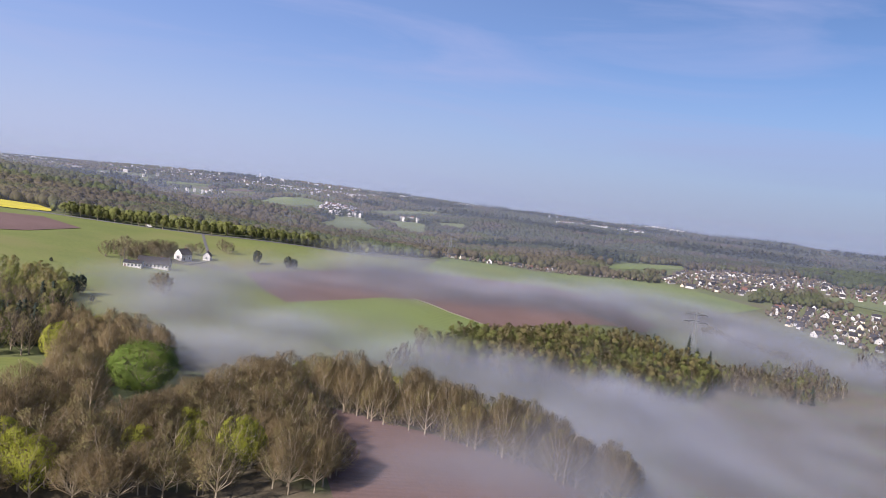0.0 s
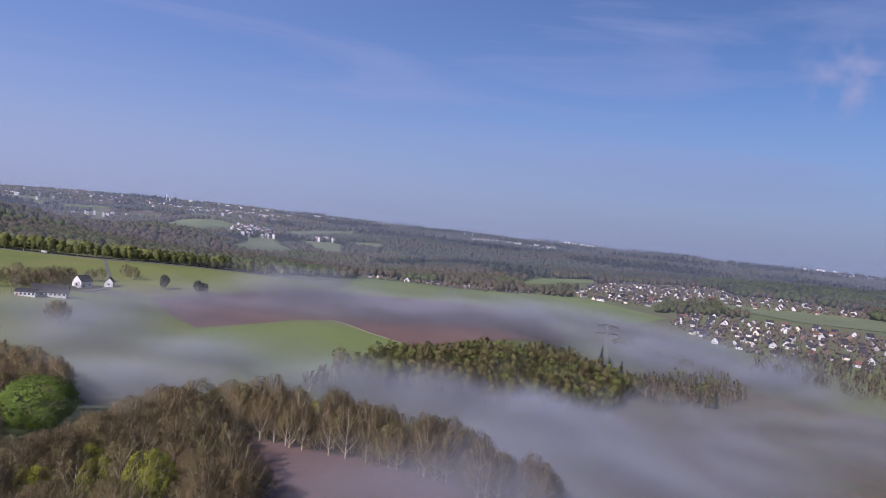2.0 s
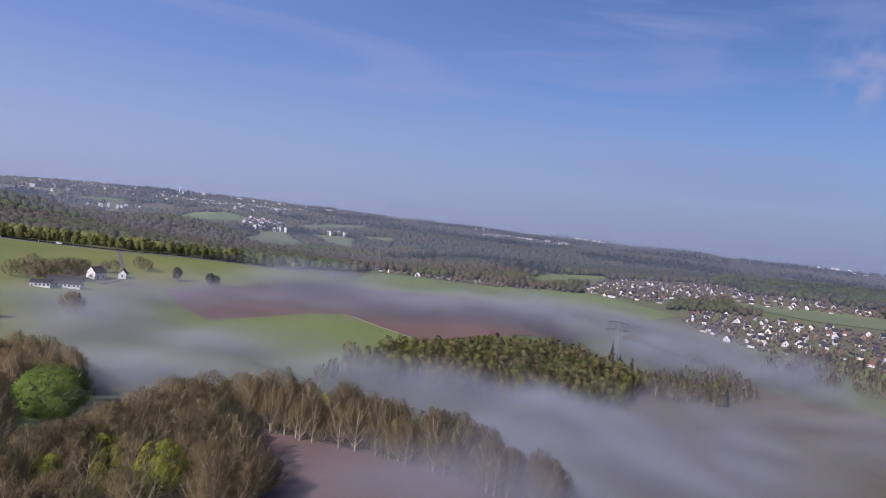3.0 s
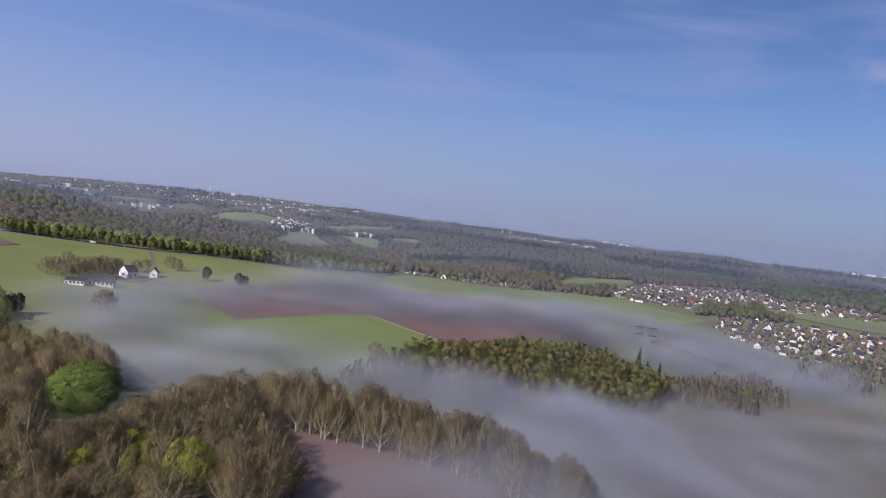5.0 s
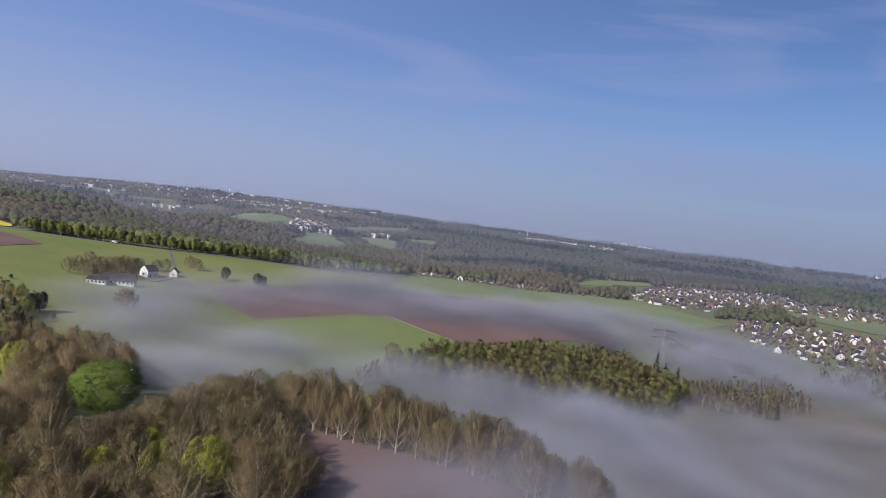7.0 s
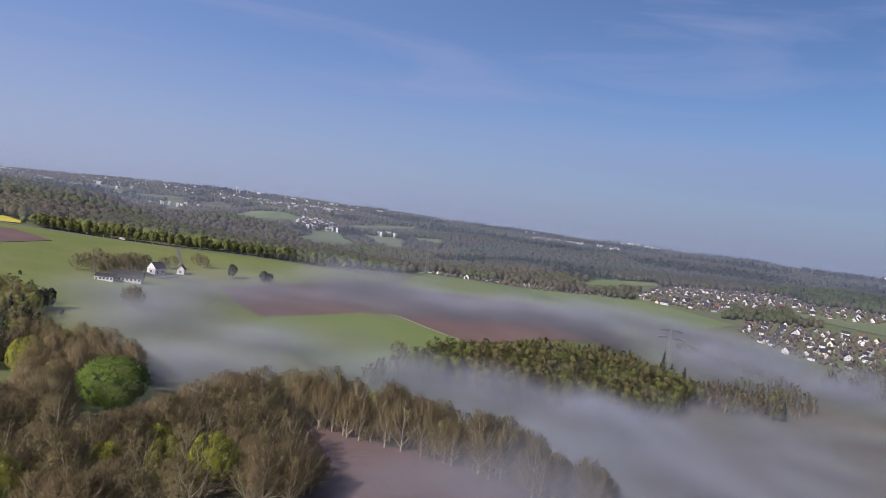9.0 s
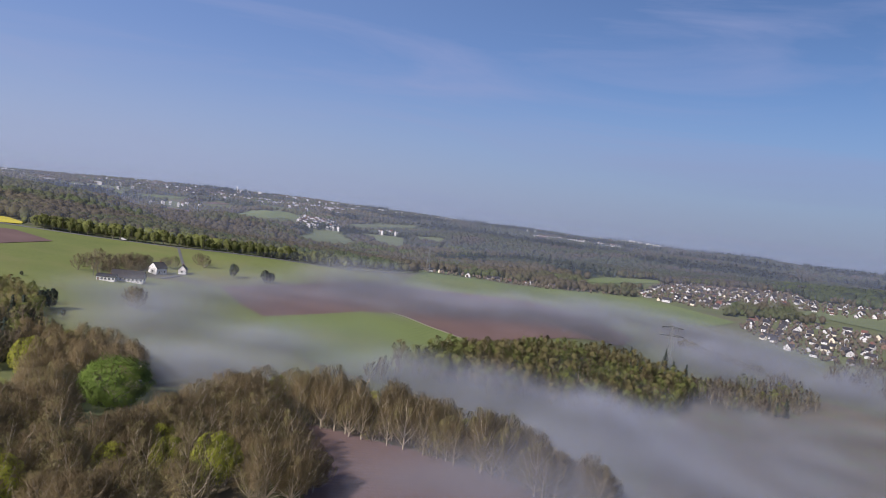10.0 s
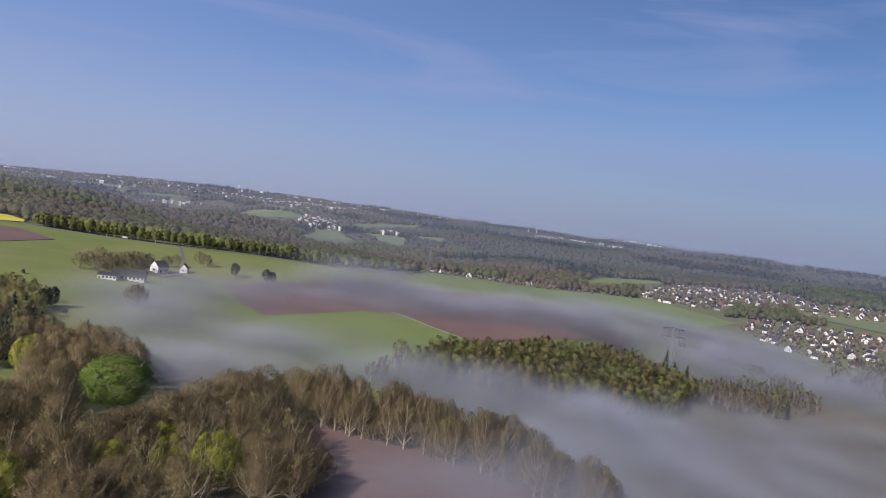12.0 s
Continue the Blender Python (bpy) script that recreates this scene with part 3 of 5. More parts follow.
class Shape:
    """Collects vertices and faces of one mesh."""

    def __init__(self):
        self.v, self.f = [], []

    def tube(self, path, radii, sides):
        start = len(self.v)
        for q, (p, r) in enumerate(zip(path, radii)):
            d = (path[min(q + 1, len(path) - 1)] - path[max(q - 1, 0)]).normalized()
            u = d.cross(Vector((0.3, 1, 0.1))).normalized()
            w = d.cross(u)
            for s in range(sides):
                a = 2 * math.pi * s / sides
                self.v.append(p + (u * math.cos(a) + w * math.sin(a)) * r)
        for q in range(len(path) - 1):
            for s in range(sides):
                a, b = start + q * sides + s, start + q * sides + (s + 1) % sides
                self.f.append((a, b, b + sides, a + sides))

    def sliver(self, p, d, length, width):
        side = d.cross(Vector((rnd.uniform(-1, 1), rnd.uniform(-1, 1), rnd.uniform(-1, 1)))).normalized() * width / 2
        n = len(self.v)
        self.v += [p - side, p + side, p + d * length]
        self.f.append((n, n + 1, n + 2))

    def leaf(self, p, size, up=0.3):
        d = Vector((rnd.gauss(0, 1), rnd.gauss(0, 1), rnd.gauss(0, 1) + up)).normalized()
        u = d.orthogonal().normalized()
        u.rotate(Matrix.Rotation(rnd.uniform(0, 6.28), 3, d))
        w = d.cross(u)
        n = len(self.v)
        self.v += [p - (u + w * 0.75) * size * 0.5, p - (u - w * 0.75) * size * 0.5, p + u * size * 0.5]
        self.f.append((n, n + 1, n + 2))

    def mesh(self, name, material, round_about=None, leaves=False):
        """round_about: centre and half sizes of a crown whose loose triangles are shaded as one rounded mass; leaves turn outwards."""
        me = bpy.data.meshes.new(name)
        if not round_about:
            me.from_pydata([tuple(v) for v in self.v], [], self.f)
        else:
            v = np.array([tuple(p) for p in self.v]).reshape(-1, 3, 3)
            mid = v.mean(1)
            out = (mid - round_about[0]) / np.array(round_about[1]) ** 2
            out /= np.linalg.norm(out, axis=1, keepdims=True) + 1e-9
            face = np.cross(v[:, 1] - v[:, 0], v[:, 2] - v[:, 0])
            inward = (face * out).sum(1) < 0
            v[inward] = v[inward][:, [1, 0, 2]]
            if leaves:
                face[inward] *= -1
                face /= np.linalg.norm(face, axis=1, keepdims=True) + 1e-9
                half_way = face + 0.75 * out + 0.65 * face
                half_way = face + half_way / np.linalg.norm(half_way, axis=1, keepdims=True)
                half_way /= np.linalg.norm(half_way, axis=1, keepdims=True) + 1e-9
                arm = v - mid[:, None]
                v = mid[:, None] + 2 * half_way[:, None] * (arm * half_way[:, None]).sum(-1, keepdims=True) - arm
            v = v.reshape(-1, 3)
            me.from_pydata(v.tolist(), [], np.arange(len(v)).reshape(-1, 3).tolist(), shade_flat=False)
            soft_normals(me, (v - round_about[0]) / np.array(round_about[1]) ** 2)
        me.materials.append(material)
        return me


def skeleton_tree(height, radius, limbs, subs, sides=5, low=0.34, coarse=False):
    """Trunk and ascending limbs of a broadleaf tree; returns the wood and the places where twigs start."""
    wood, tips = Shape(), []
    lean = Vector((rnd.uniform(-1, 1), rnd.uniform(-1, 1), 0)) * 0.02 * height
    top = height * 0.72
    r0 = height * 0.016
    axis = [Vector((0, 0, -0.6)) + lean * (s ** 2) + Vector((rnd.gauss(0, 0.06), rnd.gauss(0, 0.06), s * top)) for s in (0, 0.2, 0.4, 0.6, 0.8, 1)]
    wood.tube(axis, [r0 * 1.25, r0, r0 * 0.85, r0 * 0.65, r0 * 0.42, r0 * 0.2], sides)

    def on_axis(s):
        q = min(int(s * 5), 4)
        return axis[q].lerp(axis[q + 1], s * 5 - q)

    centre, rise = height * (0.50 + 0.25 * low), height * (0.48 - 0.25 * low)
    for n in range(limbs):
        turn = n * 2.4 + rnd.uniform(-0.35, 0.35)
        tilt = math.asin(min(0.97, -0.25 + 1.25 * (n + 0.5) / limbs)) + rnd.uniform(-0.12, 0.12)
        out = Vector((math.cos(turn), math.sin(turn), 0))
        far_out = rnd.uniform(0.78, 1.05)
        end = out * radius * math.cos(tilt) * far_out + Vector((0, 0, centre + rise * math.sin(tilt) * far_out)) + lean * 0.6
        base = on_axis(max(low * 0.9, min(0.98, (end.z - 1.1 * radius * math.cos(tilt) - 0.12 * height) / top)))
        mid = base.lerp(end, 0.5) + out * radius * 0.10 - Vector((0, 0, height * 0.03))
        path = [base, base.lerp(mid, 0.6), mid, mid.lerp(end, 0.55), end]
        r = r0 * 0.55
        if coarse:
            wood.tube(path[::2], [r, r * 0.6, r * 0.15], 3)
        else:
            wood.tube(path, [r, r * 0.8, r * 0.6, r * 0.4, r * 0.15], 4)
        for m in range(subs):
            u = 0.35 + 0.65 * (m + rnd.random()) / subs
            q = min(int(u * 4), 3)
            b = path[q].lerp(path[q + 1], u * 4 - q)
            a = turn + rnd.choice((-1, 1)) * rnd.uniform(0.3, 1.4)
            d = Vector((math.cos(a), math.sin(a), rnd.uniform(0.2, 1.0))).normalized()
            d = (d + (b - Vector((0, 0, centre - rise * 0.4))).normalized() * 1.1).normalized()
            ln = height * rnd.uniform(0.07, 0.12)
            e = b + d * ln + Vector((0, 0, ln * 0.1))
            if coarse:
                wood.sliver(b, (e - b).normalized(), (e - b).length, r * 0.9)
            else:
                wood.tube([b, b.lerp(e, 0.5) + out * 0.1, e], [r * 0.5, r * 0.34, r * 0.12], 3)
            tips += [(b.lerp(e, 0.45), d), (e, d)]
    tips.append((axis[-1], Vector((0, 0, 1))))
    return wood, tips


def broadleaf(label, group, height, radius, limbs, subs, twigs, buds, leaves, leaf_mat, leaf_size=0.35, twig_w=0.13, twig_l=1.6, bud_size=0.3, low=0.34, name="tree", twig_mat=None, coarse=False, shell=0):
    """A tree with trunk and crown; the crown is twigs, buds or leaves of their own geometry."""
    root = thing(name, label, "tree", group)
    wood, tips = skeleton_tree(height, radius, limbs, subs, low=low, coarse=coarse)
    trunk = new("trunk", wood.mesh("trunk", M_BARK))
    trunk.parent = root
    crown, fuzz = Shape(), Shape()
    mid, rise = height * (0.50 + 0.25 * low), height * (0.50 - 0.25 * low)

    def tuck(q):
        """Keep a twig's end within the tree's rounded crown."""
        v = Vector((q.x / (radius * 1.08), q.y / (radius * 1.08), (q.z - mid) / rise))
        if v.length <= 1:
            return q
        v *= rnd.uniform(0.93, 1.02) / v.length
        return Vector((v.x * radius * 1.08, v.y * radius * 1.08, mid + v.z * rise))

    for p, d in tips:
        for _ in range(twigs):
            dd = (d + Vector((rnd.gauss(0, 0.5), rnd.gauss(0, 0.5), rnd.gauss(0.2, 0.35)))).normalized()
            foot = tuck((p + Vector((rnd.gauss(0, 0.4), rnd.gauss(0, 0.4), rnd.gauss(0, 0.35)))) * 0.97 + Vector((0, 0, mid * 0.03)))
            tip = tuck(foot + dd * twig_l * rnd.uniform(0.5, 1.3))
            crown.sliver(foot, (tip - foot).normalized(), max(0.5, (tip - foot).length), twig_w * rnd.uniform(0.6, 1.3))
        for _ in range(buds):
            fuzz.leaf(tuck(p + d * rnd.uniform(-0.3, 1.4) + Vector((rnd.gauss(0, 0.6), rnd.gauss(0, 0.6), rnd.gauss(0.3, 0.6)))), bud_size * rnd.uniform(0.6, 1.3))
        for _ in range(leaves):
            fuzz.leaf(tuck(p + d * rnd.uniform(-0.2, 1.2) + Vector((rnd.gauss(0, 0.75), rnd.gauss(0, 0.75), rnd.gauss(0.2, 0.6)))), leaf_size * rnd.uniform(0.6, 1.3), 0.6)
    swing = rnd.uniform(0, 6.28)
    for _ in range(shell):
        z, a = rnd.uniform(-0.45, 1), rnd.uniform(0, 6.28)
        lobe = 0.97 + 0.08 * math.sin(3 * a + swing + 2 * z) + 0.09 * math.sin(5 * a - swing - 6 * z) * math.sin(7 * z + swing)
        n = Vector((math.cos(a) * math.sqrt(1 - z * z), math.sin(a) * math.sqrt(1 - z * z), z))
        deep = lobe * (1 - 0.32 * rnd.random() ** 2)
        d = (Vector((n.x, n.y, n.z + 0.5)).normalized() + Vector((rnd.gauss(0, 0.3), rnd.gauss(0, 0.3), rnd.gauss(0, 0.3)))).normalized()
        ln = twig_l * rnd.uniform(0.6, 1.2)
        crown.sliver(Vector((n.x * radius * deep, n.y * radius * deep, mid + n.z * rise * deep)) - d * ln * 0.9, d, ln, twig_w * rnd.uniform(0.6, 1.3))
    about = ((0, 0, mid - 0.9 * rise), (radius, radius, rise * 1.3))
    if crown.v:
        c = new("crown", crown.mesh("crown", twig_mat or M_TWIG, about))
        c.parent = root
        tagged(c, "fine brown budding twigs")
    if fuzz.v:
        c = new("foliage", fuzz.mesh("foliage", leaf_mat, about, True))
        c.parent = root
    return root


def spruce(label, group, height, radius, rows=20, name="spruce"):
    root = thing(name, label, "tree", group)
    wood, needles = Shape(), Shape()
    wood.tube([Vector((0, 0, -0.5)), Vector((0, 0, height * 0.5)), Vector((0, 0, height * 0.98))], [0.28, 0.17, 0.03], 5)
    for r in range(rows):
        t = 0.10 + 0.88 * r / rows
        reach = radius * (1 - t) ** 0.8 + 0.25
        for n in range(7):
            a = n * 0.90 + r * 1.1 + rnd.uniform(-0.3, 0.3)
            out = Vector((math.cos(a), math.sin(a), 0))
            base = Vector((0, 0, height * (t + rnd.uniform(-0.03, 0.03))))
            tip = base + out * reach * rnd.uniform(0.6, 1.15) - Vector((0, 0, reach * 0.35))
            for u in (0.35, 0.65, 0.95):
                needles.leaf(base.lerp(tip, u) + Vector((rnd.gauss(0, 0.15), rnd.gauss(0, 0.15), 0)), 0.5 + reach * 0.32, 1.2)
    trunk = new("trunk", wood.mesh("trunk", M_BARK))
    trunk.parent = root
    c = new("crown", needles.mesh("crown", M_SPRUCE, ((0, 0, height * 0.3), (radius, radius, height)), True))
    c.parent = root
    return root


planted = set()


def plant(models, places, low=0.85, high=1.12):
    """Set copies of the model trees on the ground; each model itself takes a place first."""
    for x, y in places:
        s = rnd.uniform(low, high)
        m = Matrix.LocRotScale((x, y, ground_at(x, y) - 0.1), Euler((0, 0, rnd.uniform(0, 6.28))), (s, s, s * rnd.uniform(0.92, 1.08)))
        fresh = [t for t in models if t.name not in planted]
        if fresh:
            fresh[0].matrix_basis = m
            planted.add(fresh[0].name)
        else:
            copy_thing(models[rnd.randrange(len(models))], m)


def scatter(poly, spacing, holes=(), jitter=0.42):
    """Uneven places within a convex outline, about spacing apart."""
    poly = hull(poly)
    xs, ys = [p[0] for p in poly], [p[1] for p in poly]
    got = []
    row = 0
    y = min(ys)
    while y < max(ys):
        x = min(xs) + (spacing / 2 if row % 2 else 0)
        while x < max(xs):
            got.append((x + rnd.uniform(-jitter, jitter) * spacing, y + rnd.uniform(-jitter, jitter) * spacing))
            x += spacing
        y += spacing * 0.87
        row += 1
    g = np.array(got)
    ok = inside(poly, g[:, 0], g[:, 1])
    for h in holes:
        ok &= ~inside(h, g[:, 0], g[:, 1], 2.0)
    return [tuple(p) for p in g[ok]]


# --- the bare wood nearest to the hover point
BEECH = at(-25.0, 220)
BEECH_ROOM = [at(-28, 212), at(-28, 232), at(-22.5, 234), at(-22.5, 212)]
CLEARING = [at(-44, 190), at(-44, 255), at(-33, 252), at(-31.7, 238), at(-32.2, 205)]
GROUP = "bare trees of the wood"
low_bare = [broadleaf("bare beech with grey trunk and budding brown twigs", GROUP, rnd.uniform(11.6, 12.8), rnd.uniform(4.9, 5.8), 13, 5, 6, 3, 0, M_BUD, twig_w=0.07, twig_l=0.85, bud_size=0.22, low=0.46, shell=2300) for _ in range(6)]
low_tuft = [broadleaf("budding tree with olive-brown young leaves in the wood", GROUP, rnd.uniform(11.4, 12.8), rnd.uniform(4.7, 5.6), 12, 5, 4, 11, 0, M_BUD, twig_w=0.065, twig_l=0.85, bud_size=0.25, low=0.40, shell=1200) for _ in range(4)]
tall_bare = [broadleaf("tall bare beech with pale slender trunk at the field edge", GROUP, rnd.uniform(14.6, 16.4), rnd.uniform(4.2, 4.9), 12, 5, 6, 3, 0, M_BUD, twig_w=0.075, twig_l=1.0, bud_size=0.24, low=0.30, shell=1900) for _ in range(4)]
tall_tuft = [broadleaf("tall tree with olive-green buds in the wood", GROUP, rnd.uniform(14, 16), rnd.uniform(4.2, 4.9), 12, 5, 4, 11, 0, M_BUD, twig_w=0.07, twig_l=1.0, bud_size=0.28, low=0.2, shell=1200) for _ in range(3)]
lime = [broadleaf("tree in fresh yellow-green leaf among bare trees", "fresh green trees of the wood", rnd.uniform(12.5, 14), rnd.uniform(4.2, 4.8), 12, 5, 3, 0, 30, M_LEAF, twig_w=0.07, leaf_size=0.30, low=0.22) for _ in range(2)]
LIME_SPOTS = [at(-17.2, 158), at(-33.0, 153), at(-34.5, 156), at(-32.2, 149), at(-31.2, 253), at(-30.6, 262), at(-31.4, 246), at(-28.4, 272), at(-21.2, 176), at(-24.9, 164), at(-16.4, 172), at(-20.6, 162), at(-15.9, 164), at(-4.2, 226), at(4.5, 217), at(-12.5, 226)]


def split_plant(places, plain, tufted, share, low=0.93, high=1.08):
    places = [p for p in places if all(math.dist(p, q) > 4.5 and math.dist(p, (q[0] * 0.96, q[1] * 0.96)) > 5.5 for q in LIME_SPOTS)]
    pick = [rnd.random() < share for _ in places]
    plant(plain, [p for p, k2 in zip(places, pick) if not k2], low, high)
    plant(tufted, [p for p, k2 in zip(places, pick) if k2], low, high)


near_places = scatter([at(-44, 145), at(-22, 149), at(-8.2, 155), at(-8.4, 165), at(-9.8, 184), at(-20, 172), at(-33, 168), at(-44, 170)], 4.9)
near_places += scatter([at(-23.4, 179), at(-9.9, 186), at(-12.0, 208), at(-18.8, 200), at(-21, 190)], 5.6)
near_places += scatter([at(-26.4, 171), at(-24.8, 179), at(-22.3, 193), at(-19, 197), at(-20, 175), at(-25, 169)], 4.9)
split_plant(near_places, low_bare, low_tuft, 0.42)
left_places = scatter([at(-28.3, 216), at(-31, 188), at(-31.9, 203), at(-31.4, 240), at(-29, 262), at(-28.2, 232)], 5.4, [BEECH_ROOM, CLEARING]) + scatter([at(-31.4, 240), at(-31.6, 300), at(-29, 270), at(-25, 256), at(-23.0, 246), at(-23.2, 237), at(-28, 234)], 5.4, [BEECH_ROOM, CLEARING])
west_places = scatter([at(-19.5, 198), at(-12.2, 206), at(-10.5, 230), at(-12.8, 228), at(-17, 218)], 5.0)
strip_places = scatter([at(-11.8, 214), at(-2.4, 200), at(-1.6, 222), at(-5, 228), at(-11.5, 230)], 4.6) + scatter([at(-2.4, 200.5), at(8.4, 193.5), at(13, 190), at(15, 196), at(8, 213), at(-2, 222)], 4.4) + scatter([at(13, 190), at(17, 188), at(17.5, 201), at(15, 206)], 5.0)
west_places += scatter([at(-36, 168), at(-28.4, 174), at(-28.7, 206), at(-32.0, 200), at(-36, 186)], 5.6)
split_plant(west_places, low_bare, low_tuft, 0.30, 1.06, 1.2)
split_plant(strip_places, tall_bare, tall_tuft, 0.28, 0.93, 1.07)
shrub = [broadleaf("leafless brown shrub under the tall trees", "undergrowth of the wood", rnd.uniform(4.6, 6), rnd.uniform(2.4, 3.0), 7, 4, 6, 6, 0, M_BUD, twig_w=0.07, twig_l=0.9, bud_size=0.26, low=0.1, name="shrub", shell=250) for _ in range(3)]
plant(shrub, scatter([at(-11.4, 214), at(-2.3, 203), at(-1.6, 214), at(-11, 224)], 5.0) + scatter([at(-2.3, 203), at(8.4, 196), at(14, 193), at(14, 202), at(8, 208), at(-2, 214)], 4.4), 0.8, 1.45)
far_left = [p for p in scatter([at(-42, 258), at(-42, 330), at(-33.5, 330), at(-31.3, 300), at(-31.5, 252)], 7.6, [CLEARING])]
plant(lime, LIME_SPOTS[:4], 0.98, 1.1)
plant(lime, LIME_SPOTS[4:], 0.7, 0.84)

# --- the full green beech at the wood's edge
def round_beech(height, radius):
    root = thing("beech_tree", "large round beech in dense bright green leaf", "tree")
    wood, tips = skeleton_tree(height, radius * 0.9, 12, 6, 6, low=0.1)
    trunk = new("trunk", wood.mesh("trunk", M_BARK))
    trunk.parent = root
    fol = Shape()
    for _ in range(1700):
        z = rnd.uniform(-0.95, 1)
        a = rnd.uniform(0, 6.28)
        r = (1 - abs(z) ** 3.4) ** 0.5
        k2 = rnd.uniform(0.84, 1.0) + 0.13 * math.sin(a * 3 + 1) * math.cos(z * 4 + a) + 0.05 * math.sin(a * 9 + z * 11)
        c = Vector((r * math.cos(a) * radius * k2, r * math.sin(a) * radius * k2, height * 0.50 + z * height * 0.47 * k2))
        for _ in range(9):
            fol.leaf(c + Vector((rnd.gauss(0, 0.55), rnd.gauss(0, 0.55), rnd.gauss(0, 0.4))), 0.5 * rnd.uniform(0.6, 1.2), 0.8)
    f = new("crown", fol.mesh("crown", M_BEECH, ((0, 0, height * 0.15), (radius, radius, height * 0.6)), True))
    f.parent = root
    return root


beech = round_beech(14.5, 9.4)
beech.matrix_basis = pose(*BEECH, ground_at(*BEECH) - 0.3)

# --- the wood in the mist behind
def joined(name, models, places, label, low=0.85, high=1.15):
    """One mesh of many trees, made from the parts of the models."""
    stock = []
    for root in models:
        vs, ns, fs, ms, base = [], [], [], [], 0
        for ob in root.children:
            v, n = (np.empty(len(ob.data.vertices) * 3, np.float32) for _ in range(2))
            ob.data.vertices.foreach_get("co", v)
            ob.data.vertex_normals.foreach_get("vector", n)
            vs.append(v.reshape(-1, 3))
            ns.append(n.reshape(-1, 3))
            fs += [tuple(n + base for n in f.vertices) for f in ob.data.polygons]
            ms += [ob.data.materials[0]] * len(ob.data.polygons)
            base += len(ob.data.vertices)
        stock.append((np.vstack(vs), fs, ms, np.vstack(ns)))
        for ob in (*root.children, root):
            bpy.data.objects.remove(ob)
    zs = heights(places)
    verts, norms, faces, mats, base = [], [], [], [], 0
    for (x, y), z in zip(places, zs):
        v, f, ms, ns = stock[rnd.randrange(len(stock))]
        a, s = rnd.uniform(0, 6.28), rnd.uniform(low, high)
        turn = np.array([[math.cos(a), -math.sin(a), 0], [math.sin(a), math.cos(a), 0], [0, 0, rnd.uniform(0.92, 1.08)]]) * s
        verts.append(v @ turn.T + (x, y, z - 0.1))
        norms.append(ns @ turn.T)
        faces += [tuple(n + base for n in q) for q in f]
        mats += ms
        base += len(v)
    me = bpy.data.meshes.new(name)
    me.from_pydata(np.vstack(verts).tolist(), [], faces, shade_flat=False)
    soft_normals(me, np.vstack(norms))
    slots = list(dict.fromkeys(mats))
    for m in slots:
        me.materials.append(m)
    me.polygons.foreach_set("material_index", np.array([slots.index(m) for m in mats], np.int32))
    return tagged(new(name, me), label, "woodland", kind="stuff")


def mid_models(n, *args, **more):
    return [broadleaf("valley tree", "", rnd.uniform(15, 17.5), rnd.uniform(4.2, 5.2), *args, coarse=True, **more) for _ in range(n)]


left_places = [p for p in left_places if all(math.dist(p, q) > 4.5 for q in LIME_SPOTS)]
left_places += scatter([at(-28.4, 236), at(-30.5, 285), at(-28.4, 283), at(-25.6, 276), at(-23.9, 260), at(-22.6, 242), at(-23, 236)], 5.4)
joined("woodland", mid_models(3, 11, 4, 6, 3, 0, M_BUD, twig_w=0.10, bud_size=0.25, low=0.2, shell=900) + mid_models(2, 11, 4, 4, 10, 0, M_BUD, bud_size=0.34, low=0.16, shell=500), left_places, "rounded bare and olive trees behind the green beech", 0.66, 0.86)
mid_places = scatter([at(-3.4, 300), at(2.1, 300), at(7.1, 300), at(7, 395), at(4.1, 366), at(-0.2, 326)], 6.2) + scatter([at(7, 300), at(12, 316), at(14, 335), at(14, 455), at(11.3, 432), at(7, 400)], 6.2) + scatter([at(14, 333), at(17, 352), at(21, 416), at(22, 462), at(21.2, 478), at(17.3, 468), at(14, 456)], 6.6)
west_wood = scatter([at(-6.4, 270), at(-3.4, 298), at(-0.2, 322), at(-2, 296)], 6.5)
joined("woodland", mid_models(4, 8, 4, 2, 22, 0, M_BUD, bud_size=0.55, twig_w=0.17, low=0.12, shell=100) + mid_models(4, 8, 4, 0, 0, 26, M_GREENWOOD, leaf_size=0.52, low=0.14) + mid_models(2, 8, 4, 5, 6, 0, M_BUD, bud_size=0.6, twig_w=0.17, twig_l=1.1, low=0.16, shell=450), mid_places, "valley wood in greenish-brown bud rising from the mist", 0.78, 1.05)
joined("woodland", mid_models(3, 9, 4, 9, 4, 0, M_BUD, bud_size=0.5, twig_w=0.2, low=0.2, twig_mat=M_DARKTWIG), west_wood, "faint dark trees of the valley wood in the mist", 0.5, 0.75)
right_places = scatter([at(21.4, 500), at(23.1, 578), at(26, 622), at(28, 672), at(30.3, 652), at(31, 632), at(29, 575), at(25, 490), at(22, 462)], 8.2)
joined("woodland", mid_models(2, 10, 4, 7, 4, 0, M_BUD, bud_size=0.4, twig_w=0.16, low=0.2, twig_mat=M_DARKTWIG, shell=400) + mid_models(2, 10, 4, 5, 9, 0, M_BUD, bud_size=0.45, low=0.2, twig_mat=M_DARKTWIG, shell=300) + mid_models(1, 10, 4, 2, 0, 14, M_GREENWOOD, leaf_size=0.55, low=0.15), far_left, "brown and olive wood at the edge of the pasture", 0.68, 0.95)
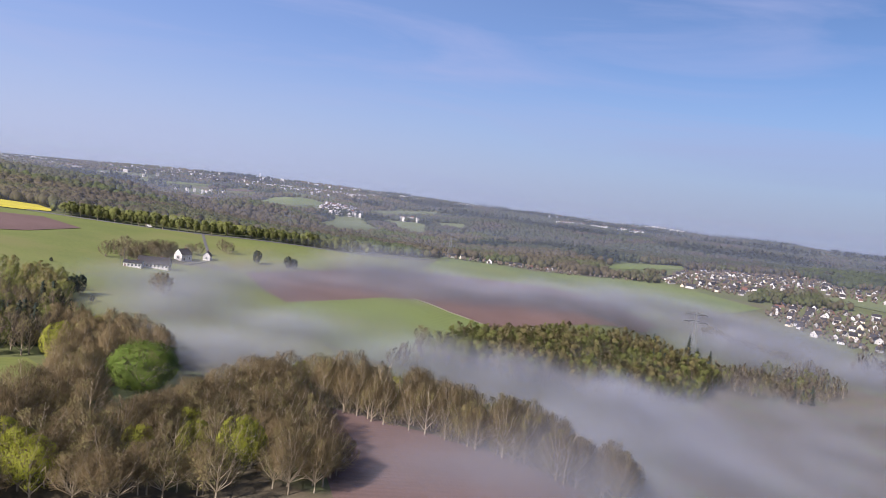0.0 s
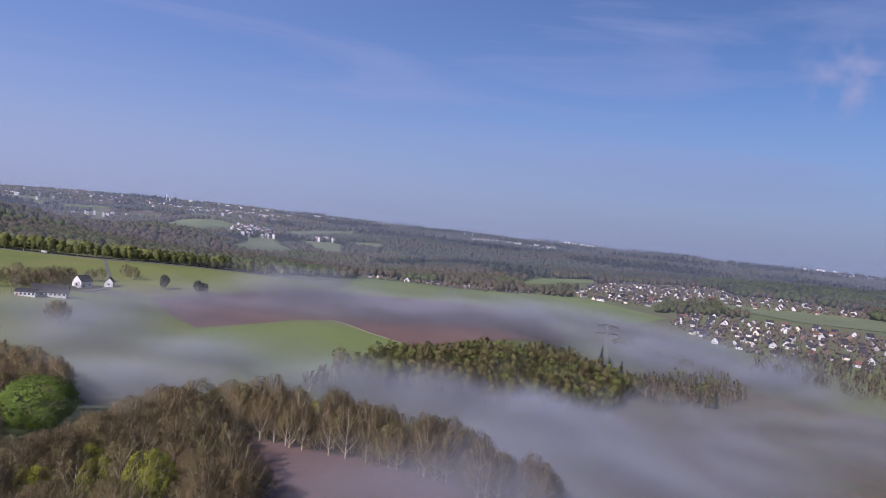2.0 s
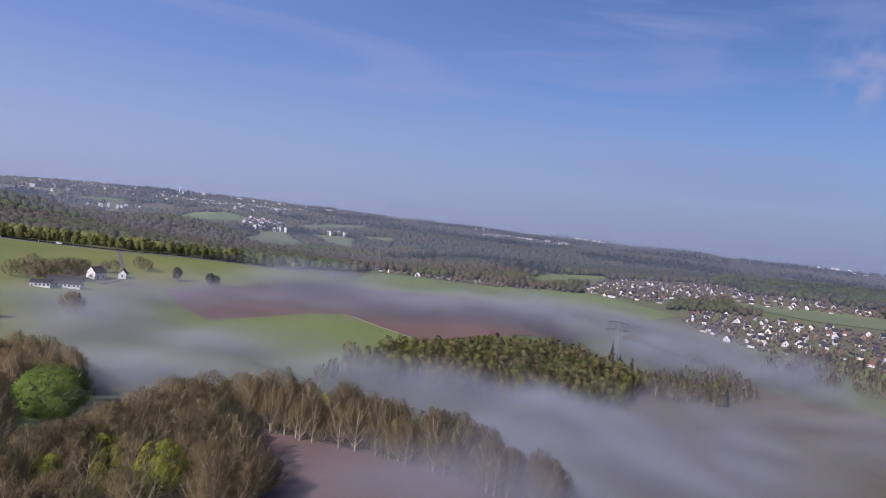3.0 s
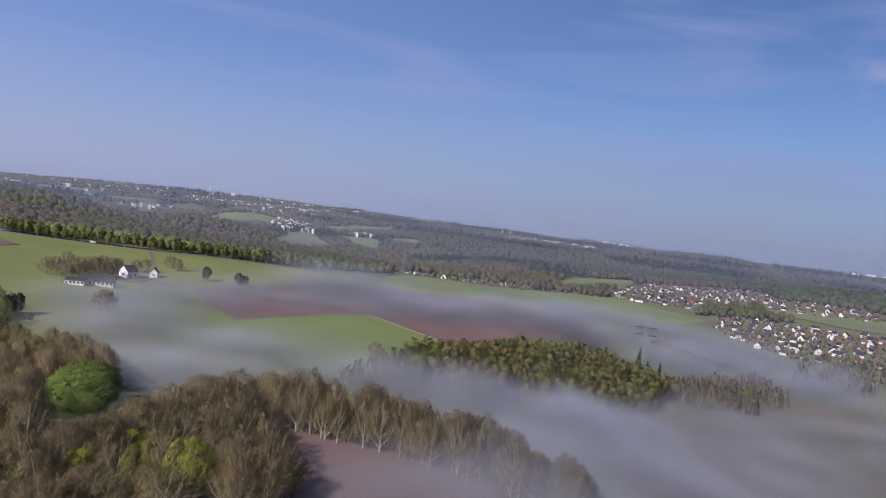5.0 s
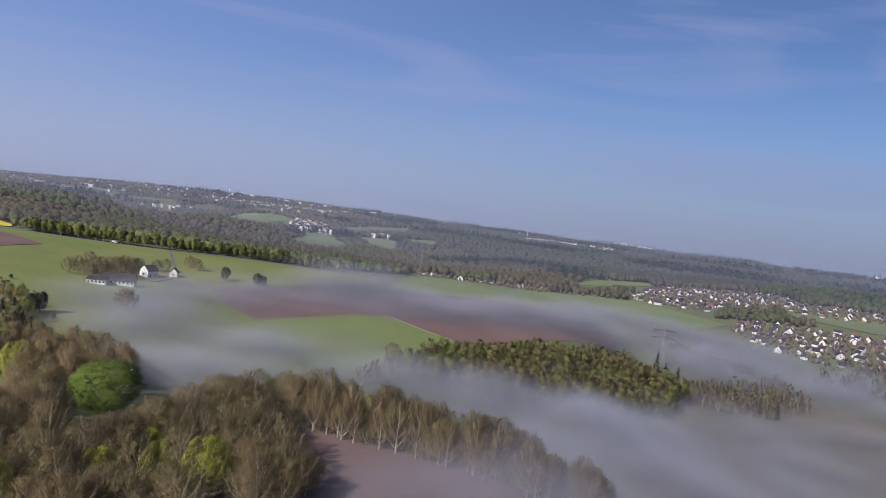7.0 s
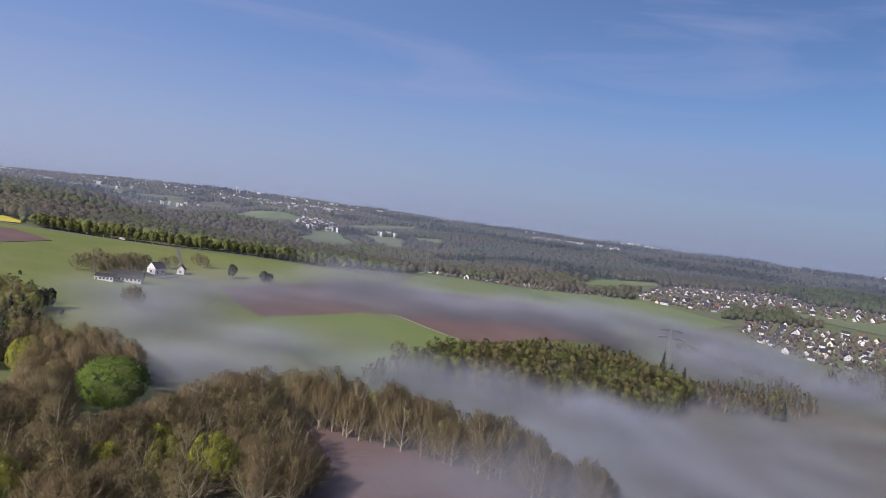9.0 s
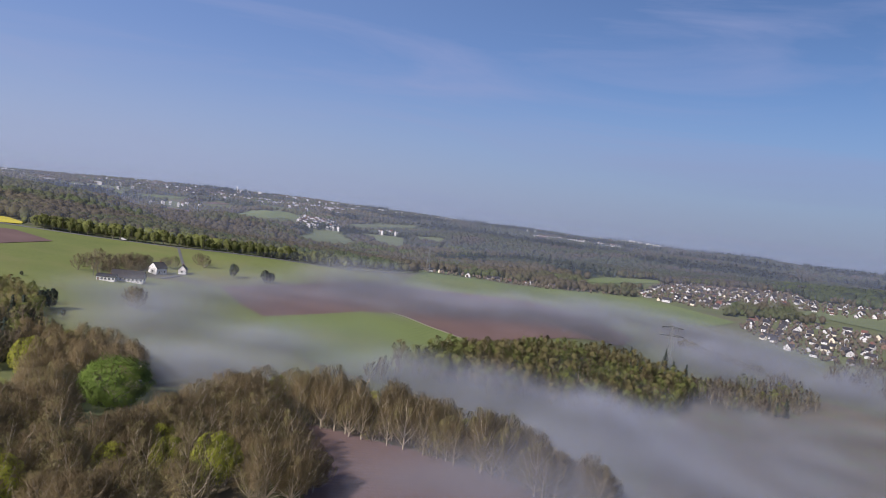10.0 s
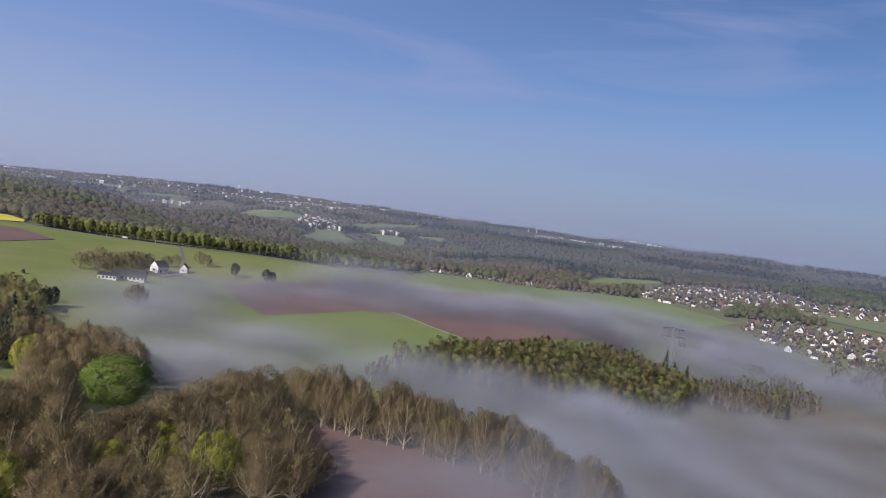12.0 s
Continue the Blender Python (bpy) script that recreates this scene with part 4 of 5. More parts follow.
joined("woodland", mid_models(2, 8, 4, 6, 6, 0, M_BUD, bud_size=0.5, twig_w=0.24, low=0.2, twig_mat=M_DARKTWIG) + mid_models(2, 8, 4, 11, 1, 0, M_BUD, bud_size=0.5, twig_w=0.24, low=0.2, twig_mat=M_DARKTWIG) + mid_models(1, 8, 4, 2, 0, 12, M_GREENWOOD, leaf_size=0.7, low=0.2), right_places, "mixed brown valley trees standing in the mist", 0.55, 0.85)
edge_places = scatter([at(-35, 322), at(-35, 400), at(-31.6, 392), at(-30.2, 352), at(-30.5, 318)], 7.6)
joined("woodland", mid_models(2, 10, 5, 2, 14, 0, M_BUD, bud_size=0.5, low=0.15) + mid_models(2, 10, 5, 1, 0, 14, M_GREENWOOD, leaf_size=0.5, low=0.15), edge_places, "olive-green trees at the edge of the pasture", 0.6, 0.85)
firs = [spruce("dark narrow spruce at the end of the valley wood", "dark spruces", rnd.uniform(13, 16), 2.6) for _ in range(2)]
plant(firs, [at(17.2 + rnd.uniform(-0.6, 0.6), 450 + rnd.uniform(-20, 40)) for _ in range(7)] + [at(20.2, 560), at(21.2, 566), at(19.5, 572), at(28.0, 560), at(28.6, 566), at(27.4, 572)] + [at(-31.0, 300), at(-31.6, 306), at(-30.4, 300), at(-32.3, 308)] + [at(-35.4 + 0.34 * n, 268 + 7 * (n * 5 % 4)) for n in range(9)])
hedge = [broadleaf("low shrubby hedge bush along the pasture", "hedge bushes", rnd.uniform(5, 7), 2.6, 7, 3, 4, 9, 0, M_BUD, bud_size=0.6, twig_w=0.2, low=0.1, name="bush") for _ in range(2)]
plant(hedge, [at(20.4 + 6.2 * n / 24 + rnd.uniform(-0.1, 0.1), 648 + n * 1.3 + rnd.uniform(-3, 3)) for n in range(25)])

# --- trees along the country road, at the farm and in the meadow
def along(line, spacing, side):
    pts = [Vector((*p, 0)) for p in line]
    out, rest = [], 0.0
    for p, q in zip(pts, pts[1:]):
        d = (q - p)
        ln = d.length
        s = rest
        while s < ln:
            w = p + d * (s / ln) + Vector((-d.y, d.x, 0)).normalized() * (side + rnd.uniform(-1, 1))
            out.append((w.x, w.y))
            s += spacing * rnd.uniform(0.85, 1.15)
        rest = s - ln
    return out


road_tree = [broadleaf("young green roadside tree in a long row", "trees along the country road", rnd.uniform(11, 13.5), rnd.uniform(3.8, 4.6), 10, 4, 0, 0, 22, M_GREENWOOD, leaf_size=0.72, low=0.22) for _ in range(3)]
plant(road_tree, [p for p in along(ROAD[:7], 7.5, 7.0) if p[0] > -0.618 * p[1]])
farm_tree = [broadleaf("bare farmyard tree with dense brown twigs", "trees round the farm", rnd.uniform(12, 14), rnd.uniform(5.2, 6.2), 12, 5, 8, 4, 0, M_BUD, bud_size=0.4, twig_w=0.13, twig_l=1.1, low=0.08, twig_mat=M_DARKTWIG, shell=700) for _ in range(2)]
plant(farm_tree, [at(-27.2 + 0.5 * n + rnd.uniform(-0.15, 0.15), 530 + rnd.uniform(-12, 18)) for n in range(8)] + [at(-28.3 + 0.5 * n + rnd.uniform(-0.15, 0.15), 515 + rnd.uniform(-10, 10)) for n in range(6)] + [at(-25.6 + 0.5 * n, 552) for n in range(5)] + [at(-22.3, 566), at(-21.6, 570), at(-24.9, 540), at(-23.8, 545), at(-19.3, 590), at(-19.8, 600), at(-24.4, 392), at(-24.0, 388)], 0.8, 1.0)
solitary = [broadleaf("dark bushy tree standing alone in the meadow", "lone meadow trees", 13.5, 4.2, 12, 5, 5, 16, 0, M_SPRUCE, bud_size=0.8, low=0.10) for _ in range(1)]
plant(solitary, [at(-17.0, 560), at(-14.5, 552), at(-14.0, 556), at(-29.9, 366), at(-30.5, 360)], 0.72, 0.95)
plant(solitary, [at(-31.9, 461), at(-30.6, 392), at(-29.0, 350)], 0.22, 0.32)

# ================= far woods =================
def clump_wood(name, places, size, count, leaf, material, label, pointed=False, wide=1.0):
    """Many low-detail crowns: each one a dome of small loose tufts over the ground."""
    p = np.array(places)
    n = len(p)
    gen = np.random.default_rng(len(p) + 3)
    h = heights(p)
    sc = size * gen.uniform(0.62, 1.28, n)
    ctr = np.column_stack([p, h + sc * 0.75])
    d = gen.normal(size=(n, count, 3))
    d[..., 2] = np.abs(d[..., 2]) * 0.9 - 0.25
    d /= np.linalg.norm(d, axis=-1, keepdims=True)
    c = ctr[:, None] + d * sc[:, None, None] * (np.array([0.66 * wide, 0.66 * wide, 0.80]) * gen.uniform(0.75, 1.08, (n, count, 1)))
    if pointed:
        up = gen.uniform(0, 1, (n, count)) ** 1.4
        spin = gen.uniform(0, 6.283, (n, count))
        wide = sc[:, None] * 0.36 * (1.05 - up)
        c = ctr[:, None] + np.stack([np.cos(spin) * wide, np.sin(spin) * wide, sc[:, None] * (1.5 * up - 0.6)], -1)
    u = gen.normal(size=(n, count, 3)) * 0.6
    u += np.cross(d, gen.normal(size=(n, count, 3)))
    u /= np.linalg.norm(u, axis=-1, keepdims=True)
    w = np.cross(u, d + gen.normal(size=d.shape) * 0.35)
    w /= np.linalg.norm(w, axis=-1, keepdims=True) + 1e-6
    s = leaf * sc[:, None, None] * gen.uniform(0.6, 1.3, (n, count, 1))
    v = np.stack([c - u * s * 0.5 - w * s * 0.3, c + u * s * 0.5 - w * s * 0.3, c + w * s * 0.6], 2)
    away = (c - ctr[:, None]) / np.array([1, 1, 1.3]) + sc[:, None, None] * (0, 0, 0.15)
    inward = (np.cross(v[:, :, 1] - v[:, :, 0], v[:, :, 2] - v[:, :, 0]) * away).sum(-1) < 0
    v[inward] = v[inward][:, [1, 0, 2]]
    shade = np.repeat((away / np.linalg.norm(away, axis=-1, keepdims=True) + gen.normal(size=away.shape) * 0.12).reshape(-1, 3), 3, 0)
    v = v.reshape(-1, 3)
    t = len(v) // 3
    loops = np.arange(t * 3, dtype=np.int32)
    if not pointed:  # the dense inner mass of each crown, an uneven dome
        rows, sides = np.array([(-0.9, 0.62), (-0.1, 0.98), (0.5, 0.84), (0.9, 0.40)]), 6
        spin = np.arange(sides) * 2 * np.pi / sides
        ring = np.concatenate([np.stack([np.cos(spin + q) * r, np.sin(spin + q) * r, np.full(sides, z)], -1) for q, (z, r) in enumerate(rows)] + [np.array([[0, 0, 1.0]])])
        bulge = gen.uniform(0.72, 1.12, (n, len(ring), 1))
        dome = ring[None] * bulge * np.array([0.54 * wide, 0.54 * wide, 0.68]) * sc[:, None, None]
        tri = [f for q in range(3) for a in range(sides) for f in ((q * sides + a, q * sides + (a + 1) % sides, (q + 1) * sides + a), (q * sides + (a + 1) % sides, (q + 1) * sides + (a + 1) % sides, (q + 1) * sides + a))]
        tri += [(3 * sides + a, 3 * sides + (a + 1) % sides, 4 * sides) for a in range(sides)]
        dn = dome + sc[:, None, None] * (0, 0, 0.12)
        first = len(v) + np.arange(n)[:, None, None] * len(ring)
        loops = np.concatenate([loops, (first + np.array(tri)[None]).astype(np.int32).ravel()])
        v = np.vstack([v, (ctr[:, None] + dome).reshape(-1, 3)])
        shade = np.vstack([shade, (dn / np.linalg.norm(dn, axis=-1, keepdims=True) + gen.normal(size=dn.shape) * 0.2).reshape(-1, 3)])
    t = len(loops) // 3
    me = bpy.data.meshes.new(name)
    me.vertices.add(len(v))
    me.vertices.foreach_set("co", v.astype(np.float32).ravel())
    me.loops.add(t * 3)
    me.loops.foreach_set("vertex_index", loops)
    me.polygons.add(t)
    me.polygons.foreach_set("loop_start", np.arange(0, t * 3, 3, dtype=np.int32))
    me.materials.append(material)
    me.update(calc_edges=True)
    soft_normals(me, shade)
    return tagged(new(name, me), label, "woodland", kind="stuff")


def belt(d0, d1, spacing, b0=-41, b1=41):
    """Uneven places over a belt of the country between two distances."""
    gen = np.random.default_rng(int(d0))
    area = radians(b1 - b0) / 2 * (d1 * d1 - d0 * d0)
    n = int(area / spacing ** 2)
    r = np.sqrt(gen.uniform(d0 * d0, d1 * d1, n))
    t = np.radians(gen.uniform(b0, b1, n))
    return np.column_stack([r * np.sin(t), r * np.cos(t)])


def stand_of_firs(p):
    """Where the far forest is a dark stand of conifers."""
    x, y = p[:, 0], p[:, 1]
    return np.sin(x / 150 + y / 260 + 1) + np.sin(y / 120 - x / 330) + 0.6 * np.sin(x / 60 + y / 75) > 0.75


def patches(p):
    """Uneven darker stands among the paler far woods."""
    x, y = p[:, 0], p[:, 1]
    return np.sin(x / 210 + 2) + np.sin(y / 170 - x / 400) + 0.5 * np.sin(x / 70 + y / 90) > 0.15


def off_fields(p, margin=3.0, keep=FIELDS):
    ok = np.ones(len(p), bool)
    r = np.hypot(p[:, 0], p[:, 1])
    for poly in keep:
        for back in (0, 0.012, 0.025, 0.04, 0.055):  # open ground on the near side too
            ok &= ~inside(poly, p[:, 0] * (1 + back * (r > 900)), p[:, 1] * (1 + back * (r > 900)), margin)
    return p[ok]


VILLAGE = [at(16.2, 1118), at(18.7, 1290), at(21.5, 1400), at(24.0, 1390), at(24.0, 1150), at(22.4, 1058), at(19.8, 1088)]
VILLAGE_TOP = [at(23.8, 1160), at(23.8, 1400), at(26, 1400), at(28.0, 1390), at(29.3, 1240), at(27, 1190)]
VILLAGE_LOW = [at(24.3, 925), at(25.8, 1040), at(28, 1005), at(34, 940), at(41, 925), at(41, 775), at(36, 770), at(30.2, 775), at(28.3, 805), at(26, 850)]
VILLAGE_UP = [at(28.6, 1155), at(28.4, 1300), at(32.2, 1262), at(38, 1235), at(38, 1140), at(31.6, 1130)]
HAMLET = [at(-2.5, 940), at(-2.4, 975), at(3, 1010), at(9, 1020), at(15.5, 1150), at(15.5, 1090), at(9, 965), at(2, 945)]
built = [VILLAGE, VILLAGE_TOP, VILLAGE_LOW, VILLAGE_UP, HAMLET]

# left of the road: wood slope behind the trees; valley behind the hamlet
p = off_fields(belt(715, 765, 7.5, -41, -6), 2.0)
p = p[np.array([q[1] > 0 for q in p])]
ROAD_LINE = np.array(ROAD)
clear = np.array([np.interp(q[0], ROAD_LINE[:, 0], ROAD_LINE[:, 1]) + 14 < q[1] for q in p])
clear &= p[:, 0] > -0.625 * p[:, 1]
clump_wood("woodland", p[clear], 7.0, 24, 0.22, M_GREENWOOD, "young green wood directly behind the roadside trees")
p = off_fields(belt(755, 1200, 9.2, -37, -2), 2.0)
p = p[np.array([q[1] > 0 for q in p])]
p = p[np.interp(p[:, 0], ROAD_LINE[:, 0], ROAD_LINE[:, 1]) + 40 < p[:, 1]]
clump_wood("woodland", p, 8.2, 24, 0.22, M_WOOD, "brown and olive spring wood behind the road", wide=1.2)
p = off_fields(belt(1010, 1200, 9.0, -2, 16), 2.0, FIELDS + built)
clump_wood("woodland", p, 8.2, 24, 0.22, M_WOOD, "brown and olive spring wood behind the hamlet", wide=1.2)
p = off_fields(belt(1010, 1460, 9.5, 15, 41), 2.0, FIELDS + built)
larch = (np.hypot(p[:, 0], p[:, 1]) > 1290) & (p[:, 0] > 0.5 * p[:, 1])
clump_wood("woodland", p[larch], 9.6, 20, 0.22, M_LARCH, "green larch wood on the slope above the village")
p = p[~larch]
clump_wood("woodland", p, 8.0, 24, 0.24, M_WOOD, "green and brown trees around the village")
p = off_fields(belt(1200, 1900, 12.0, -37, 41), 2.0, FIELDS + built)
larch = p[:, 0] > 0.53 * p[:, 1] + 40 * np.sin(p[:, 1] / 60)
clump_wood("woodland", p[larch], 9.5, 10, 0.26, M_LARCH, "green larch wood on the far side of the village", wide=1.1)
p = p[~larch]
dark = p[:, 0] + np.sin(p[:, 1] / 110) * 120 > 100
firs_here = dark & stand_of_firs(p)
clump_wood("woodland", p[firs_here], 11.5, 28, 0.24, M_FIRS, "dark conifer stands among the far woods", pointed=True)
clump_wood("woodland", p[dark & ~firs_here], 9.5, 9, 0.26, M_DARKWOOD, "dark mixed forest behind the village", wide=1.1)
p = p[~dark]
clump_wood("woodland", p, 9.5, 9, 0.26, M_WOOD, "spring woodland covering the middle hills", wide=1.1)
p = off_fields(belt(1900, 2900, 16.0, -37, 41), 4.0)
dark = (p[:, 0] + np.sin(p[:, 1] / 160) * 160 > 0) | patches(p)
firs_here = dark & stand_of_firs(p)
clump_wood("woodland", p[firs_here], 12.8, 21, 0.37, M_FIRS, "dark conifer stands among the far woods", pointed=True)
clump_wood("woodland", p[dark & ~firs_here], 10.5, 5, 0.3, M_DARKWOOD, "dark mixed forest on the far hills", wide=1.3)
p = p[~dark]
clump_wood("woodland", p, 10.5, 5, 0.3, M_WOOD, "far woodland with green and brown patches", wide=1.3)
p = off_fields(belt(2900, 4700, 26.0, -37, 41), 6.0)
dark = (p[:, 0] + np.sin(p[:, 1] / 160) * 200 > -500) | patches(p)
firs_here = dark & stand_of_firs(p)
clump_wood("woodland", p[firs_here], 14.9, 17, 0.56, M_FIRS, "dark conifer stands among the far woods", pointed=True)
clump_wood("woodland", p[dark & ~firs_here], 11.0, 3, 0.4, M_DARKWOOD, "dark forest along the skyline", wide=1.7)
p = p[~dark]
clump_wood("woodland", p, 11.0, 3, 0.4, M_WOOD, "distant dark woodland along the skyline", wide=1.7)
low_places = scatter([at(30.5, 700), at(40, 680), at(41, 785), at(32, 785)], 11)
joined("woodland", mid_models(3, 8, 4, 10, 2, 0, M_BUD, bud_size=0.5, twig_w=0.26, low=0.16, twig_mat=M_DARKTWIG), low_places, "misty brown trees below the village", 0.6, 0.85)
p = np.vstack([np.array(scatter(q, 10.5)) for q in built])
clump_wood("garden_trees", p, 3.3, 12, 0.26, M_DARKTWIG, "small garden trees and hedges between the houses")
# ================= houses =================
def slab(bm, x0, x1, y0, y1, z0, z1):
    vs = [bm.verts.new((x, y, z)) for z in (z0, z1) for x, y in ((x0, y0), (x1, y0), (x1, y1), (x0, y1))]
    for f in ((3, 2, 1, 0), (4, 5, 6, 7), (0, 1, 5, 4), (1, 2, 6, 5), (2, 3, 7, 6), (3, 0, 4, 7)):
        bm.faces.new([vs[n] for n in f])


def house(label, group, w, d, eaves, rise, wall, roof, storeys=1, columns=2, name="house", category="house"):
    """A gabled house: body with gables, overhanging roof, chimney, windows and a door. The ridge runs along x."""
    root = thing(name, label, category, group)
    bm = bmesh.new()
    pts = [(-d / 2, -1.0), (d / 2, -1.0), (d / 2, eaves), (0, eaves + rise), (-d / 2, eaves)]
    ends = [[bm.verts.new((x, y, z)) for y, z in pts] for x in (-w / 2, w / 2)]
    bm.faces.new(ends[0][::-1])
    bm.faces.new(ends[1])
    for q in range(5):
        bm.faces.new((ends[0][q], ends[0][(q + 1) % 5], ends[1][(q + 1) % 5], ends[1][q]))
    part("wall", bm, wall, root)
    bm = bmesh.new()
    o, t = 0.45, 0.22
    sl = rise / (d / 2)
    prof = [(-d / 2 - o, eaves - o * sl + 0.05), (0, eaves + rise + 0.05), (d / 2 + o, eaves - o * sl + 0.05), (d / 2 + o, eaves - o * sl + 0.05 + t), (0, eaves + rise + 0.05 + t), (-d / 2 - o, eaves - o * sl + 0.05 + t)]
    ends = [[bm.verts.new((x, y, z)) for y, z in prof] for x in (-w / 2 - 0.35, w / 2 + 0.35)]
    for q in range(6):
        bm.faces.new((ends[0][q], ends[0][(q + 1) % 6], ends[1][(q + 1) % 6], ends[1][q]))
    for e in ends:
        bm.faces.new((e[0], e[1], e[4], e[5]))
        bm.faces.new((e[1], e[2], e[3], e[4]))
    bmesh.ops.recalc_face_normals(bm, faces=bm.faces[:])
    roof_ob = part("roof", bm, roof, root)
    bm = bmesh.new()
    slab(bm, w * 0.18, w * 0.18 + 0.7, -0.3, 0.4, eaves + rise * 0.6, eaves + rise + 0.9)
    part("chimney", bm, M_TILE, roof_ob)
    pane = None
    for s in range(storeys):
        z = 1.0 + s * 2.7
        for side in (-1, 1):
            for c in range(columns):
                x = (c - (columns - 1) / 2) * w / columns
                if side < 0 and s == 0 and c == 0:
                    bm = bmesh.new()
                    slab(bm, x - 0.55, x + 0.55, -d / 2 - 0.06, -d / 2 + 0.05, 0.0, 2.1)
                    part("door", bm, M_DOOR, root)
                    continue
                if pane is None:
                    bm = bmesh.new()
                    slab(bm, -0.6, 0.6, -0.05, 0.05, 0, 1.3)
                    pane = part("window", bm, M_GLASS, root)
                    win = pane
                else:
                    win = new("window", pane.data)
                    win.parent = root
                win.location = (x, side * (d / 2 + 0.03), z)
    for side in (-1, 1):
        for y, z in ((0, 1.4),):
            win = new("window", pane.data)
            win.parent = root
            win.matrix_basis = pose(side * (w / 2 + 0.03), y, z, 0, 0, 90)
    return root


def set_house(ob, x, y, turn, s=1.0, first=False):
    m = Matrix.LocRotScale((x, y, ground_at(x, y) + 0.3), Euler((0, 0, radians(turn))), (s, s, s))
    if first:
        ob.matrix_basis = m
        return ob
    return copy_thing(ob, m)


village = "houses of the village"
kinds = [house("white rendered house with dark slate gable roof", village, 11, 10, 3.4, 4.6, M_WALL, M_SLATE),
         house("white rendered house with steep dark roof", village, 9.5, 9.5, 3.8, 5.0, M_WALL, M_SLATE),
         house("white house with red tiled gable roof", village, 11, 10, 3.4, 4.6, M_WALL, M_TILE),
         house("long white terrace with dark slate roof", village, 15, 10, 3.8, 4.2, M_WALL, M_SLATE, columns=4, storeys=1),
         house("grey rendered house with dark slate roof", village, 11, 10, 3.4, 4.8, M_GREYWALL, M_SLATE),
         house("brown brick house with dark slate roof", village, 10, 9.5, 3.4, 4.8, M_BRICK, M_SLATE),
         house("cream house with dark gable roof", village, 10.5, 9.5, 3.4, 4.8, M_CREAM, M_SLATE)]
used = set()
for poly, gap, odds, size in ((VILLAGE, 18.5, (4, 3, 2, 2, 3, 3, 2), 0.76), (VILLAGE_TOP, 20.0, (4, 3, 2, 2, 3, 2, 3), 0.80), (VILLAGE_LOW, 20.5, (4, 3, 1, 1, 4, 3, 2), 0.82), (VILLAGE_UP, 23.0, (4, 3, 1, 2, 2, 2, 1), 0.76)):
    for x, y in scatter(poly, gap, jitter=0.25):
        if rnd.random() < 0.10:
            continue
        q = rnd.choices(range(7), odds)[0]
        set_house(kinds[q], x, y, rnd.choice((35, 125, 60, 150, -20)) + rnd.uniform(-12, 12), size * rnd.uniform(0.86, 1.14), q not in used)
        used.add(q)
for b, d, q, t in ((-1.6, 962, 0, 20), (-0.7, 970, 3, 10), (0.2, 968, 6, 30), (2.5, 960, 1, 86), (4.3, 1000, 0, 20), (4.9, 985, 3, 15), (6.0, 990, 2, 40), (7.4, 988, 2, 100), (8.0, 1010, 0, 30), (9.6, 1040, 3, 10), (10.6, 1045, 3, 12),
                   (11.4, 1075, 1, 40), (12.2, 1090, 0, 0), (13.2, 1110, 0, 30), (14.2, 1120, 3, 15), (15.1, 1130, 1, 60)):
    set_house(kinds[q], *at(b, d), t, 0.9)

# --- the farm
farmhouse = house("white farmhouse with dark hipped slate roof above the meadow", "farm buildings", 9.5, 8.5, 4.6, 3.8, M_WALL, M_SLATE, name="farmhouse")
farmhouse.matrix_basis = pose(*at(-22.75, 541), ground_at(*at(-22.75, 541)) + 0.2, 0, 0, 65)
annex = house("small white farm cottage with dark roof", "farm buildings", 6.5, 5.5, 3.8, 3.0, M_WALL, M_SLATE, name="cottage")
annex.matrix_basis = pose(*at(-20.9, 552), ground_at(*at(-20.9, 552)) + 0.2, 0, 0, 100)
stable = house("long white farm stable with dark slate roof", "farm buildings", 20, 9, 3.0, 4.2, M_WALL, M_SLATE, storeys=1, columns=8, name="stable", category="barn")
stable.matrix_basis = pose(*at(-24.8, 488), ground_at(*at(-24.8, 488)) + 0.2, 0, 0, 12)
wing = house("low white farm wing with flat dark roof", "farm buildings", 11, 8, 3.0, 1.2, M_WALL, M_SLATE, storeys=1, columns=5, name="stable_wing", category="barn")
wing.matrix_basis = pose(*at(-26.3, 480), ground_at(*at(-26.3, 480)) + 0.2, 0, 0, 14)

# --- far settlements: plain small buildings a few metres high
def town(name, label, lots):
    """Many plain small far buildings in one mesh: bearing, distance, turn, width, depth, height, rise, roof."""
    v, f, m = [], [], []
    for b, d, turn, w, dp, h, rise, roof in lots:
        x, y = at(b, d)
        z = ground_at(x, y) + 9
        c, s = math.cos(radians(turn)), math.sin(radians(turn))
        n = len(v)
        local = [(sx * w / 2, sy * dp / 2, zz) for zz in (-12, h) for sx, sy in ((-1, -1), (1, -1), (1, 1), (-1, 1))] + [(-w / 2, 0, h + rise), (w / 2, 0, h + rise)]
        v += [(x + px * c - py * s, y + px * s + py * c, z + pz) for px, py, pz in local]
        f += [(n, n + 1, n + 5, n + 4), (n + 1, n + 2, n + 6, n + 5), (n + 2, n + 3, n + 7, n + 6), (n + 3, n, n + 4, n + 7), (n + 4, n + 7, n + 8), (n + 5, n + 9, n + 6), (n + 4, n + 8, n + 9, n + 5), (n + 6, n + 9, n + 8, n + 7)]
        m += [0, 0, 0, 0, 0, 0, roof, roof]
    me = bpy.data.meshes.new(name)
    me.from_pydata(v, [], f)
    for mat in (M_WALL, M_SLATE, M_TILE):
        me.materials.append(mat)
    me.polygons.foreach_set("material_index", np.array(m, np.int32))
    return tagged(new(name, me), label, "houses", kind="stuff")


